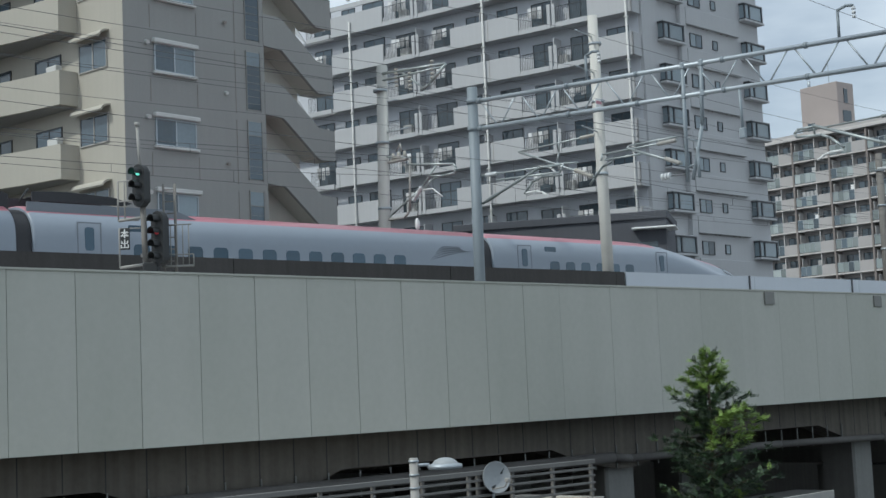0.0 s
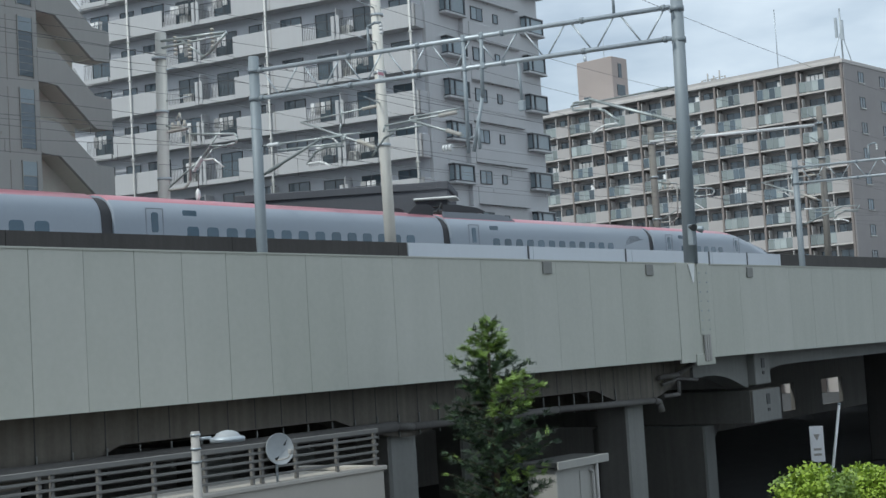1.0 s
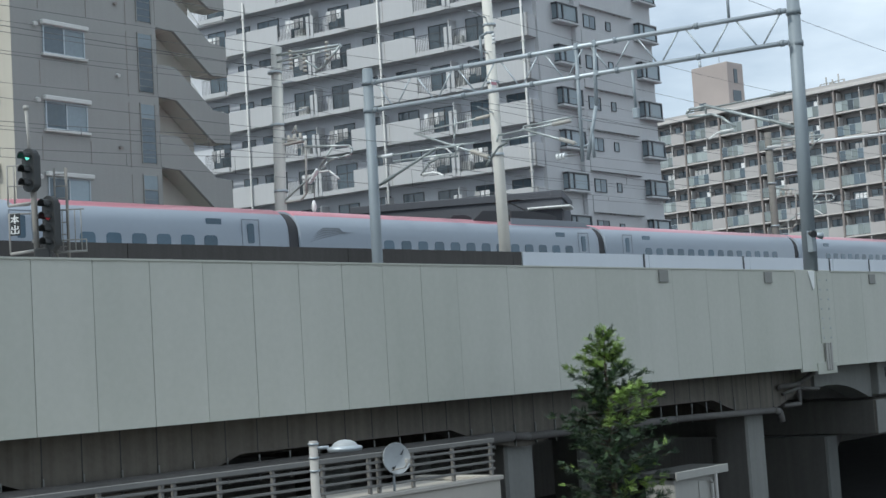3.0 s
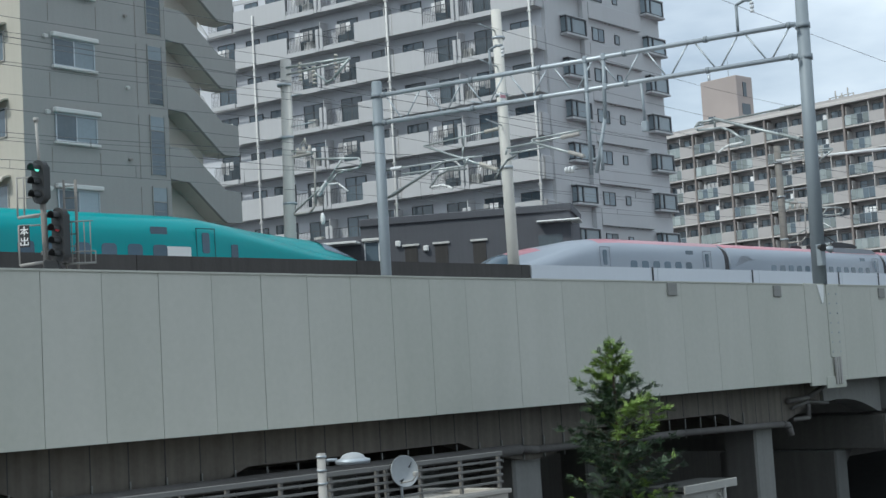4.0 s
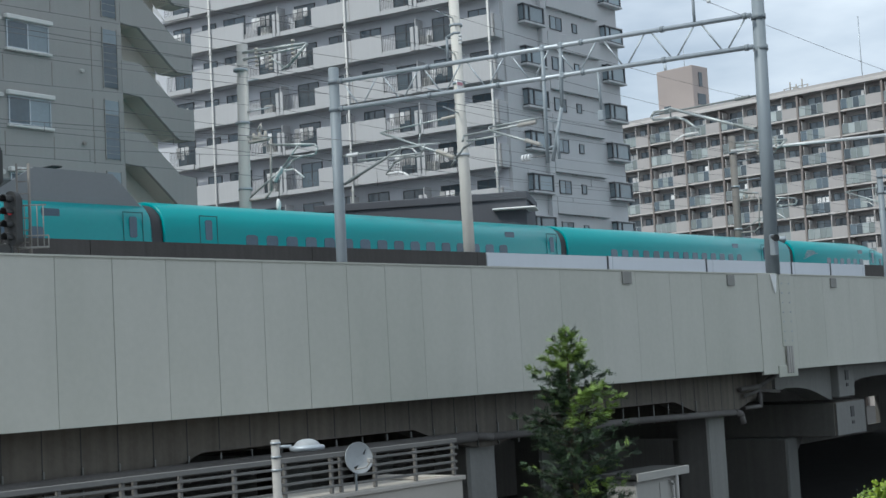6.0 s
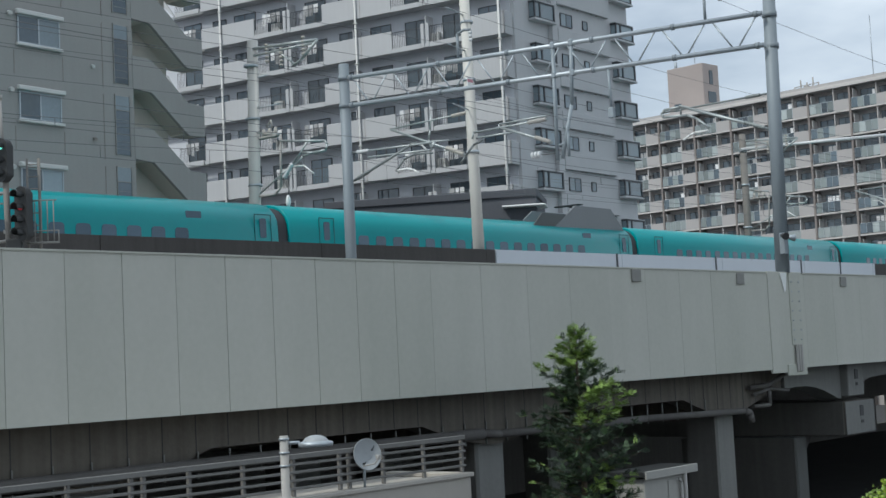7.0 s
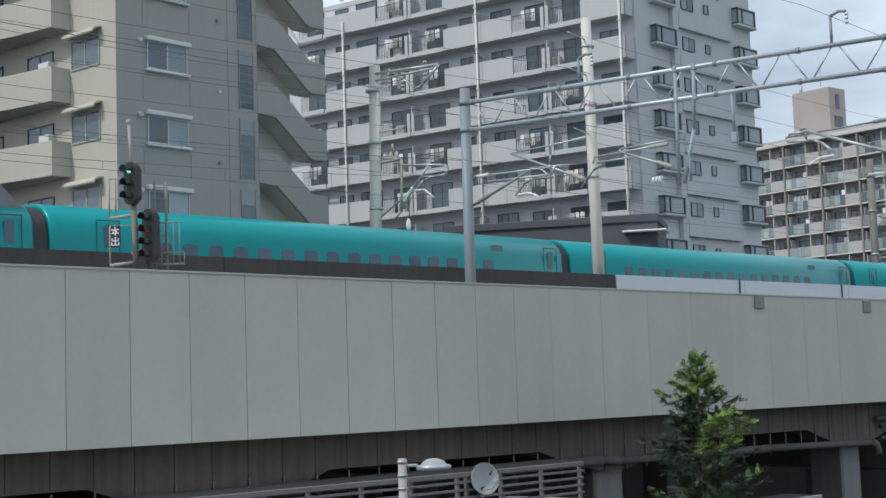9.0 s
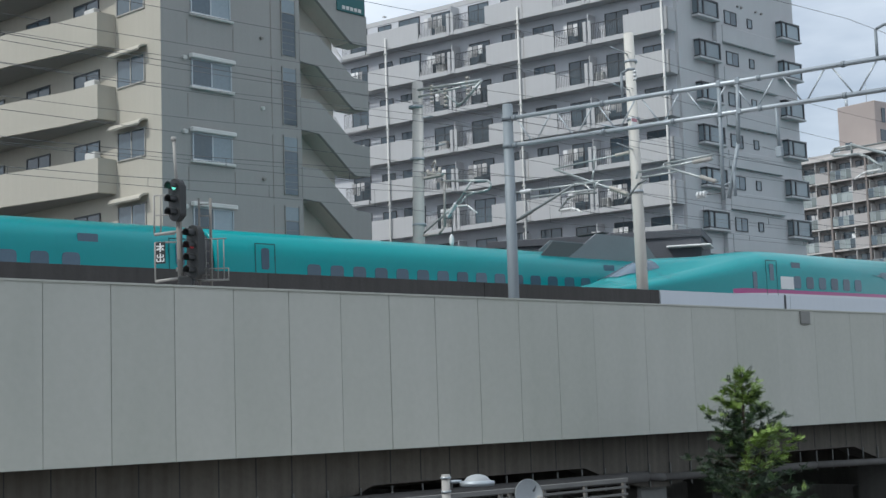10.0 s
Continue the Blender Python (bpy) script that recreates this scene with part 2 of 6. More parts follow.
# ---- mesh building ----
class Shape:
    """Collects solids into one mesh."""

    def __init__(self):
        self.v, self.f, self.k, self.smooth = [], [], [], []

    def add(self, verts, faces, k=0, smooth=False):
        n = len(self.v)
        self.v += [tuple(p) for p in verts]
        self.f += [[n + i for i in f] for f in faces]
        self.k += [k] * len(faces)
        self.smooth += [smooth] * len(faces)
        return self

    def box(self, x0, y0, z0, x1, y1, z1, k=0, b=0.0):
        """A block, with its edges bevelled by b where given."""
        if b <= 0:
            v = [(x, y, z) for x in (x0, x1) for y in (y0, y1) for z in (z0, z1)]
            f = [(0, 1, 3, 2), (4, 6, 7, 5), (0, 4, 5, 1), (2, 3, 7, 6), (0, 2, 6, 4), (1, 5, 7, 3)]
            return self.add(v, f, k)
        b = min(b, abs(x1 - x0) * 0.45, abs(y1 - y0) * 0.45, abs(z1 - z0) * 0.45)
        bm = bmesh.new()
        bmesh.ops.create_cube(bm, size=1.0)
        for q in bm.verts:
            q.co = ((x0 + x1) / 2 + q.co.x * (x1 - x0), (y0 + y1) / 2 + q.co.y * (y1 - y0), (z0 + z1) / 2 + q.co.z * (z1 - z0))
        bmesh.ops.bevel(bm, geom=bm.edges[:], offset=b, segments=1, affect="EDGES")
        bm.verts.index_update()
        self.add([q.co[:] for q in bm.verts], [[q.index for q in f.verts] for f in bm.faces], k)
        bm.free()
        return self

    def tube(self, p, q, r, r2=None, n=10, k=0):
        """A capped round bar from p to q."""
        p, q = Vector(p), Vector(q)
        r2 = r if r2 is None else r2
        a = (q - p).normalized()
        u = a.orthogonal().normalized()
        w = a.cross(u)
        ring = [u * math.cos(2 * math.pi * i / n) + w * math.sin(2 * math.pi * i / n) for i in range(n)]
        v = [p + c * r for c in ring] + [q + c * r2 for c in ring]
        m = len(self.v)
        self.add(v, [(i, (i + 1) % n, n + (i + 1) % n, n + i) for i in range(n)], k, True)
        self.f += [[m + i for i in range(n - 1, -1, -1)], [m + n + i for i in range(n)]]
        self.k += [k, k]
        self.smooth += [False, False]
        return self

    def pipe(self, pts, r, n=8, k=0):
        for a, b in zip(pts, pts[1:]):
            self.tube(a, b, r, r, n, k)
        return self

    def cable(self, pts, r, n=6, k=0):
        """One unbroken cord through the points, which run mainly along x."""
        rings = [[(x, y + r * math.cos(2 * math.pi * i / n), z + r * math.sin(2 * math.pi * i / n)) for i in range(n)] for x, y, z in pts]
        return self.loft(rings, k)

    def prism(self, poly, y0, y1, k=0):
        """A flat outline in x and z, given depth from y0 to y1."""
        n = len(poly)
        v = [(x, y0, z) for x, z in poly] + [(x, y1, z) for x, z in poly]
        f = [list(range(n)), list(range(2 * n - 1, n - 1, -1))] + [(i, n + i, n + (i + 1) % n, (i + 1) % n) for i in range(n)]
        return self.add(v, f, k)

    def turn(self, c, prof, n=20, k=0):
        """A body of revolution about the upright axis through c; prof: radius, height."""
        v = [(c[0] + r * math.cos(2 * math.pi * i / n), c[1] + r * math.sin(2 * math.pi * i / n), c[2] + h) for r, h in prof for i in range(n)]
        f = [(j * n + i, j * n + (i + 1) % n, (j + 1) * n + (i + 1) % n, (j + 1) * n + i) for j in range(len(prof) - 1) for i in range(n)]
        return self.add(v, f, k, True)

    def loft(self, rings, k=0, caps=True, pick=None, smooth=True):
        n = len(rings[0])
        m = len(self.v)
        self.v += [tuple(p) for r in rings for p in r]
        for j in range(len(rings) - 1):
            for i in range(n):
                f = [m + j * n + i, m + j * n + (i + 1) % n, m + (j + 1) * n + (i + 1) % n, m + (j + 1) * n + i]
                self.f.append(f)
                c = sum((Vector(self.v[q]) for q in f), Vector()) / 4
                self.k.append(pick(c) if pick else k)
                self.smooth.append(smooth)
        if caps:
            self.f += [[m + i for i in range(n - 1, -1, -1)], [m + (len(rings) - 1) * n + i for i in range(n)]]
            self.k += [k, k]
            self.smooth += [False, False]
        return self

    def mesh(self, name, *mats):
        me = bpy.data.meshes.new(name)
        me.from_pydata(self.v, [], self.f)
        for m in mats:
            me.materials.append(m)
        me.polygons.foreach_set("material_index", [min(k, len(mats) - 1) for k in self.k])
        me.polygons.foreach_set("use_smooth", self.smooth)
        bm = bmesh.new()
        bm.from_mesh(me)
        bmesh.ops.recalc_face_normals(bm, faces=bm.faces)
        bm.to_mesh(me)
        bm.free()
        me.update()
        return me


def part(name, shape, material, parent=None, label=""):
    """One mesh object under a thing; shape is a Shape or a finished mesh."""
    mats = material if isinstance(material, (tuple, list)) else (material,)
    me = shape.mesh(name, *mats) if isinstance(shape, Shape) else shape
    ob = new(name, me)
    if parent is not None:
        ob.parent = parent
    return tagged(ob, label=label)


def thing(name, m, label, category, group="", kind=""):
    ob = new(name)
    ob.matrix_world = m
    return tagged(ob, label, category, group, kind)


def place(ob, x, y, z, rz=0):
    ob.matrix_basis = pose(x, y, z, 0, 0, rz)
    return ob


GRADE = 0.0075
RAIL = EYE + 2.43


def rail_z(x):
    return RAIL + GRADE * x


# ---- ground and viaducts ----
def ground():
    s = Shape()
    s.box(-1500, -1500, -0.5, 1500, 1500, 0.0)
    tagged(part("ground", s, ASPHALT), "grey asphalt ground reaching to the horizon", "ground", kind="structure")


WALL_Y, WALL_TOP, WALL_LOW = 18.0, EYE + 1.935, EYE - 0.632
PANEL = 1.076


def wall_top(x):
    return WALL_TOP + 0.0034 * x


def near_wall():
    """Parapet wall of the near viaduct: panels with open joints on a backing."""
    s = Shape()
    s.prism([(-60, WALL_LOW + 0.02), (130, WALL_LOW + 0.02), (130, wall_top(130) - 0.02), (-60, wall_top(-60) - 0.02)], WALL_Y + 0.06, WALL_Y + 0.28)
    wall = tagged(part("wall_near", s, CONCRETE), "pale grey concrete parapet wall of panels along the viaduct", "wall", kind="structure")
    s = Shape()
    s.prism([(-60, wall_top(-60) - 0.03), (36.2, wall_top(36.2) - 0.03), (36.2, wall_top(36.2)), (-60, wall_top(-60))], WALL_Y - 0.02, WALL_Y + 0.3)
    s.prism([(38.4, wall_top(38.4) - 0.03), (130, wall_top(130) - 0.03), (130, wall_top(130)), (38.4, wall_top(38.4))], WALL_Y - 0.02, WALL_Y + 0.3)
    part("coping", s, WALL_PANEL, wall)
    x = 9.94 - 14 * PANEL
    while x < 100:
        w = PANEL if x < 21.5 else PANEL * 1.5 if x < 34 else 1.93
        g = 0.0055 if x < 20 else 0.003
        a, b = x + g, x + w - g
        if a < 36.24 < b:
            b = 36.24
        if a < 38.36 < b:
            a = 38.36
        if b - a > 0.05 and not (a > 36.24 and b < 38.36):
            s = Shape()
            s.prism([(a, WALL_LOW), (b, WALL_LOW), (b, wall_top(b) - 0.03), (a, wall_top(a) - 0.03)], WALL_Y + random.uniform(-0.004, 0.004), WALL_Y + 0.07)
            part("panel", s, WALL_PANEL, wall)
        x += w
    # pilaster with a bolted plate that carries the portal post
    s = Shape()
    s.box(36.25, WALL_Y - 0.015, WALL_LOW - 0.1, 38.35, WALL_Y + 0.06, wall_top(37) + 0.01, b=0.005)
    p = part("pilaster", s, WALL_PANEL, wall)
    s = Shape()
    s.box(37.5, WALL_Y - 0.04, WALL_LOW + 0.65, 38.2, WALL_Y - 0.016, wall_top(37) - 0.02, b=0.004)
    s.box(37.12, WALL_Y - 0.05, WALL_LOW - 0.2, 38.3, WALL_Y - 0.016, WALL_LOW + 0.12, b=0.01)
    part("plate", s, WALL_PANEL, wall, "bolted steel cover plate")
    s = Shape()
    for i in range(7):
        for dx in (0.12, 0.58):
            s.tube((37.5 + dx, WALL_Y - 0.065, WALL_LOW + 0.8 + i * 0.27), (37.5 + dx, WALL_Y - 0.035, WALL_LOW + 0.8 + i * 0.27), 0.022, n=6)
    part("bolt_heads", s, STEEL, wall)
    s = Shape()
    for dx in (0.0, 0.14, 0.28):
        s.box(37.62 + dx, WALL_Y - 0.10, WALL_LOW - 0.1, 37.72 + dx, WALL_Y - 0.052, WALL_LOW + 0.66, b=0.01)
    part("conduit", s, POLE_OLD, wall)
    # white wedge that paints a patch of sunlight at the post's foot
    s = Shape().prism([(36.95, wall_top(37) - 0.02), (37.35, wall_top(37) - 0.02), (37.28, wall_top(37) - 0.5), (37.2, wall_top(37) - 0.55)], WALL_Y - 0.05, WALL_Y - 0.018)
    part("sunlit_wedge", s, WHITE, wall, "pale wedge standing for sunlit concrete under the post")
    for u in (1.634, 1.9248, 2.2895):
        s = Shape()
        s.box(u * 18 - 0.2, WALL_Y - 0.045, WALL_TOP - 0.24, u * 18 + 0.2, WALL_Y - 0.003, WALL_TOP + 0.055, b=0.008)
        part("bracket", s, BRACKET, wall, "stained grey bracket plate")


GIRDER_Y = 18.75
COLUMNS = [3.8, 14.2, 24.6, 35.03]


def haunch(x):
    d = min(abs(x - c) for c in COLUMNS + [-6.6])
    return EYE - 1.25 - 0.52 * max(0.0, 1 - (d / 2.4) ** 1.6)


def near_viaduct():
    s = Shape()
    s.box(-60, WALL_Y + 0.06, EYE - 0.62, 130, 32.3, EYE - 0.15)
    deck = tagged(part("deck_near", s, DECK), "concrete deck slab of the near viaduct", "deck", kind="structure")
    s = Shape()
    xs = [-8 + i * 0.2 for i in range(int(46.4 / 0.2) + 1)]
    poly = [(x, haunch(x)) for x in xs] + [(xs[-1], EYE - 0.62), (xs[0], EYE - 0.62)]
    n = len(xs)
    v = [(x, GIRDER_Y, z) for x, z in poly[:n]] + [(x, GIRDER_Y, EYE - 0.62) for x in xs]
    v += [(x, GIRDER_Y + 0.6, z) for x, z in poly[:n]] + [(x, GIRDER_Y + 0.6, EYE - 0.62) for x in xs]
    f = []
    for i in range(n - 1):
        f += [(i, i + 1, n + i + 1, n + i), (2 * n + i, 3 * n + i, 3 * n + i + 1, 2 * n + i + 1), (i, 2 * n + i, 2 * n + i + 1, i + 1)]
    f += [(0, n, 3 * n, 2 * n), (n - 1, 3 * n - 1, 4 * n - 1, 2 * n - 1)]
    s.add(v, f)
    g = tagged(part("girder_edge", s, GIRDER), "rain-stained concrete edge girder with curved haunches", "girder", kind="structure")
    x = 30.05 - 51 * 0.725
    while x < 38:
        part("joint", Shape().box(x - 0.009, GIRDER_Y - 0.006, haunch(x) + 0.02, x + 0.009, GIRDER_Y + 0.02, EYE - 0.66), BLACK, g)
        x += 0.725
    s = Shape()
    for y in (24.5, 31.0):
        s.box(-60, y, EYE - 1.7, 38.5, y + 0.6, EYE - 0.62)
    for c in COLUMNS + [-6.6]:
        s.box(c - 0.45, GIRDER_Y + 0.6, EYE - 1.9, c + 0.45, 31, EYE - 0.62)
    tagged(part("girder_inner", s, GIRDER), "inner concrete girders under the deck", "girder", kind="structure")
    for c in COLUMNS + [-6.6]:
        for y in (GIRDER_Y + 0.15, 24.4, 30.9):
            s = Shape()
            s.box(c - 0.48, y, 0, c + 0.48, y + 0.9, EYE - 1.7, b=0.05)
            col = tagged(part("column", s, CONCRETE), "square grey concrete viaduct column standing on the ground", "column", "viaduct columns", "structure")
            # dark sheet that paints shade onto the column's left side
            part("side_shade", Shape().box(c - 0.52, y + 0.04, 0, c - 0.484, y + 0.9, EYE - 1.72), UNDER, col, "dark sheet in place of the shade on this side")
    # second span past the joint: deep girder end, pier cap and wide bridge span
    s = Shape()
    arch = [(38.42, 1.24), (39.2, 1.20), (39.9, 1.21), (40.5, 1.28), (41.0, 1.38), (41.5, 1.52), (42.0, 1.67), (42.25, 1.70)]
    s.prism([(38.42, EYE - 0.62)] + [(x, EYE - d) for x, d in arch] + [(42.25, EYE - 0.62)], GIRDER_Y, GIRDER_Y + 0.7)
    part("girder_end", s, CONCRETE, g)
    s = Shape().box(42.27, GIRDER_Y - 0.25, EYE - 1.64, 43.45, GIRDER_Y + 0.5, EYE - 0.63, b=0.03)
    blk = part("girder_block", s, CONCRETE, g)
    s = Shape().box(42.75, GIRDER_Y - 0.275, EYE - 1.12, 42.98, GIRDER_Y - 0.252, EYE - 0.82)
    s.box(42.8, GIRDER_Y - 0.27, EYE - 1.32, 42.95, GIRDER_Y - 0.252, EYE - 1.22)
    part("plate", s, BLACK, blk, "small dark plates")
    s = Shape()
    arch = [(43.47, 1.64), (43.6, 1.5), (43.8, 1.33), (44.1, 1.20), (44.6, 1.13), (45.5, 1.09), (55.0, 1.07), (125.0, 1.07)]
    s.prism([(43.47, EYE - 0.62)] + [(x, EYE - d) for x, d in arch] + [(125.0, EYE - 0.62)], GIRDER_Y, GIRDER_Y + 0.7)
    part("girder_span", s, CONCRETE, g)
    s = Shape()
    s.box(42.1, GIRDER_Y - 0.15, EYE - 2.82, 44.3, 31, EYE - 1.78, b=0.05)
    # shade in the cap's dark colour, light in its paler end face
    cap = tagged(part("pier_cap", s, GIRDER), "concrete pier cap under the girder joint, darkened for its shade", "pier", kind="structure")
    s = Shape().box(42.12, GIRDER_Y - 0.175, EYE - 2.80, 44.28, GIRDER_Y - 0.152, EYE - 1.80)
    face = part("end_face", s, CONCRETE, cap, "end face in paler concrete, as if lit")
    s = Shape().box(43.15, GIRDER_Y - 0.19, EYE - 2.28, 43.42, GIRDER_Y - 0.177, EYE - 1.95)
    s.box(43.2, GIRDER_Y - 0.19, EYE - 2.5, 43.4, GIRDER_Y - 0.177, EYE - 2.4)
    part("plate", s, BLACK, face, "small dark plates")
    # the cap's shaded left side, put on as a dark sheet
    part("cap_shade", Shape().box(42.06, GIRDER_Y - 0.1, EYE - 2.8, 42.096, 31, EYE - 1.8), UNDER, cap, "dark sheet standing in for the side's shade")
    y = 20.0
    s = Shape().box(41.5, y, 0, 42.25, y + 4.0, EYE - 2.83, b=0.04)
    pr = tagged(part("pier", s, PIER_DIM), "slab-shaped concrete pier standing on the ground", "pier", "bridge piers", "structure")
    # the pier's left side gets its shade from a dark sheet too
    part("side_shade", Shape().box(41.46, y + 0.05, 0, 41.496, y + 4.0, EYE - 2.84), UNDER, pr, "dark sheet standing in for the side's shade")
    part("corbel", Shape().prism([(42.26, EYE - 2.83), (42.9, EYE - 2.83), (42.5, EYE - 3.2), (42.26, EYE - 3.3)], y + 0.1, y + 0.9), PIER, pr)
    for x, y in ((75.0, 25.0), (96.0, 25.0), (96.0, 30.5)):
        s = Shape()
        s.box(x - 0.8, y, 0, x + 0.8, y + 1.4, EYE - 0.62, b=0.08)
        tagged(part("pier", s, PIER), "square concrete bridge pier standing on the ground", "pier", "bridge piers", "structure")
    # added walls that hold back light, so the space under the decks stays dark
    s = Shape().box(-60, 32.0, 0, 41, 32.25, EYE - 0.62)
    tagged(part("wall_under", s, UNDER), "wall added to keep the space under the viaduct dark", "wall", kind="structure")
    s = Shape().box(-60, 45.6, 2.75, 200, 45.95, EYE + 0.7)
    w = tagged(part("wall_back", s, UNDER), "wall added under the far track to keep it dark, with two openings to the street", "wall", kind="structure")
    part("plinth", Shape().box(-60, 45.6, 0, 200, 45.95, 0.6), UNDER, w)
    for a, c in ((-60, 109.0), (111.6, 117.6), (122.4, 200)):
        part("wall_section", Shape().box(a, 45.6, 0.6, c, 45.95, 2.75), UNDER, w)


def drain_pipe():
    """Drain pipe slung on rods below the girder, with its elbow at the column."""
    y, z = GIRDER_Y - 0.12, EYE - 1.72
    t = thing("drain_pipe", pose(0, 0, 0), "grey drain pipe hung on rods below the girder", "pipe")
    s = Shape()
    s.pipe([(-8, y, EYE - 1.51), (24.0, y, EYE - 1.51)], 0.115, 12)
    part("pipe", s, PIPE, t)
    s = Shape().pipe([(24.0, y, EYE - 1.51), (24.6, y, EYE - 1.56), (30.5, y, EYE - 1.60), (35.6, y, z + 0.02)], 0.085, 12)
    part("pipe", s, PIPE, t)
    s = Shape()
    s.pipe([(35.6, y, z + 0.02), (35.95, y, z - 0.04), (36.05, y, z - 0.30)], 0.10)
    s.pipe([(36.2, y, z + 0.1), (36.9, y - 0.15, z + 0.12), (36.9, y - 0.15, z + 0.5)], 0.06)
    s.pipe([(36.0, y, z + 0.62), (37.0, y - 0.1, z + 0.66), (37.8, y - 0.2, z + 0.95)], 0.07)
    s.pipe([(36.2, y, z + 0.42), (37.0, y - 0.1, z + 0.55), (38.6, y + 0.1, z + 0.45)], 0.05)
    part("elbow", s, PIPE, t)
    rod = Shape().box(-0.012, -0.012, 0, 0.012, 0.012, 0.46).mesh("hanger", CONCRETE)
    x = 30.05 - 51 * 0.725
    while x < 34.3:
        o = part("hanger", rod, CONCRETE, t)
        o.matrix_basis = pose(x, GIRDER_Y - 0.03, z - 0.02)
        x += 0.725


BAR_Y = 32.9


def far_viaduct():
    s = Shape()
    for a, b in ((-400, 700),):
        v = [(x, y, rail_z(x) + dz) for x in (a, b) for y in (32.5, 46.0) for dz in (-1.6, -0.75)]
        s.add(v, [(0, 1, 3, 2), (4, 6, 7, 5), (0, 4, 5, 1), (2, 3, 7, 6), (0, 2, 6, 4), (1, 5, 7, 3)])
    s.box(-60, 32.26, EYE - 0.62, 200, 32.9, EYE + 1.4)
    tagged(part("deck_far", s, DECK), "concrete slab deck of the high-speed line", "deck", kind="structure")
    for yc in (35.8, 40.15):
        for dy in (-0.72, 0.72):
            s = Shape()
            v = [(x, yc + dy + e, rail_z(x) + dz) for x in (-400, 700) for e in (-0.04, 0.04) for dz in (-0.17, 0)]
            s.add(v, [(0, 1, 3, 2), (4, 6, 7, 5), (0, 4, 5, 1), (2, 3, 7, 6), (0, 2, 6, 4), (1, 5, 7, 3)])
            tagged(part("rail", s, STEEL), "steel running rail on the track slab", "rail", "rails", "structure")
        s = Shape()
        v = [(x, yc + e, rail_z(x) + dz) for x in (-400, 700) for e in (-1.2, 1.2) for dz in (-0.76, -0.17)]
        s.add(v, [(0, 1, 3, 2), (4, 6, 7, 5), (0, 4, 5, 1), (2, 3, 7, 6), (0, 2, 6, 4), (1, 5, 7, 3)])
        tagged(part("track_slab", s, DECK), "concrete track slab under the rails", "track", kind="structure")

    def top(x):
        return EYE + 3.875 + GRADE * x

    def run(name, a, b, step, material, label, proud):
        s = Shape()
        s.prism([(a, EYE + 1.0), (b, EYE + 1.0), (b, top(b) - 0.03), (a, top(a) - 0.03)], BAR_Y + 0.05, BAR_Y + 0.2)
        w = tagged(part(name, s, BARRIER_DARK), label, "barrier", kind="structure")
        x = a
        while x < b - 0.1:
            e = min(x + step, b)
            s = Shape()
            s.prism([(x + 0.012, EYE + 1.0), (e - 0.012, EYE + 1.0), (e - 0.012, top(e)), (x + 0.012, top(x))], BAR_Y - proud + random.uniform(-0.003, 0.003), BAR_Y + 0.06)
            part("panel", s, material, w)
            x = e
        return w

    run("barrier_dark", -100, 43.75, 8.95, BARRIER_DARK, "dark weathered noise barrier beside the track", 0)
    w = run("barrier_pale", 43.77, 79.9, 8.95, BARRIER_WHITE, "pale bluish noise barrier panels with dark posts", 0.03)
    for x in (52.3, 61.0, 70.2, 75.1):
        s = Shape()
        s.box(x - 0.045, BAR_Y - 0.07, EYE + 1.0, x + 0.045, BAR_Y - 0.035, top(x) + 0.02)
        part("post", s, FRAME, w)
    run("barrier_far", 79.95, 260, 8.95, BARRIER_DARK, "dark weathered noise barrier further along the track", 0)
    s = Shape()
    s.prism([(-100, EYE + 1.0), (260, EYE + 1.0), (260, rail_z(260) + 0.6), (-100, rail_z(-100) + 0.6)], 45.7, 45.9)
    tagged(part("barrier_back", s, BARRIER_DARK), "low dark barrier on the far edge of the deck", "barrier", kind="structure")


# ---- trains ----
def e5_half(w, sh, top, bump, cw=0.85):
    """Right half of a cross-section: side, shoulder, roof, with a canopy bump."""
    z2 = min(1.2, 0.35 + 0.62 * (sh - 0.35))
    z1 = min(0.7, 0.35 + 0.45 * (z2 - 0.35))
    pts = [(w * 0.90, 0.35), (w * 0.985, z1), (w, z2), (w, z2 + 0.85 * (sh - z2)), (w * 0.995, sh)]
    for a in (15, 30, 45, 52, 60, 70, 80, 90):
        c, q = math.cos(radians(a)), math.sin(radians(a))
        y = w * c ** 0.72
        z = sh + (top - sh) * q ** 0.95
        z += bump * math.sqrt(max(0.0, 1 - (y / cw) ** 2))
        pts.append((y, z))
    return pts


def ring(x, half, flip=1):
    left = [(x, -y, z) for y, z in half]
    right = [(x, y, z) for y, z in reversed(half[:-1])]
    return left + right


def lerp(tab, s):
    for (a, *va), (b, *vb) in zip(tab, tab[1:]):
        if s <= b:
            t = (s - a) / (b - a)
            return [p + (q - p) * t for p, q in zip(va, vb)]
    return list(tab[-1][1:])


# distance behind the tip: half width, shoulder height, roof height, canopy bump
TEAL_NOSE = [(0.0, 0.35, 0.65, 0.85, 0), (0.5, 0.75, 0.9, 1.15, 0), (1.5, 1.10, 1.12, 1.42, 0), (3.0, 1.34, 1.34, 1.72, 0.0),
             (4.6, 1.48, 1.55, 1.93, 0.10), (5.6, 1.54, 1.68, 2.08, 0.36), (6.6, 1.58, 1.80, 2.24, 0.62), (7.8, 1.62, 1.95, 2.45, 0.62),
             (9.2, 1.65, 2.12, 2.72, 0.44), (10.8, 1.67, 2.32, 3.05, 0.22), (12.4, 1.675, 2.5, 3.38, 0.08), (13.8, 1.675, 2.6, 3.60, 0.0), (15.0, 1.675, 2.62, 3.65, 0.0)]
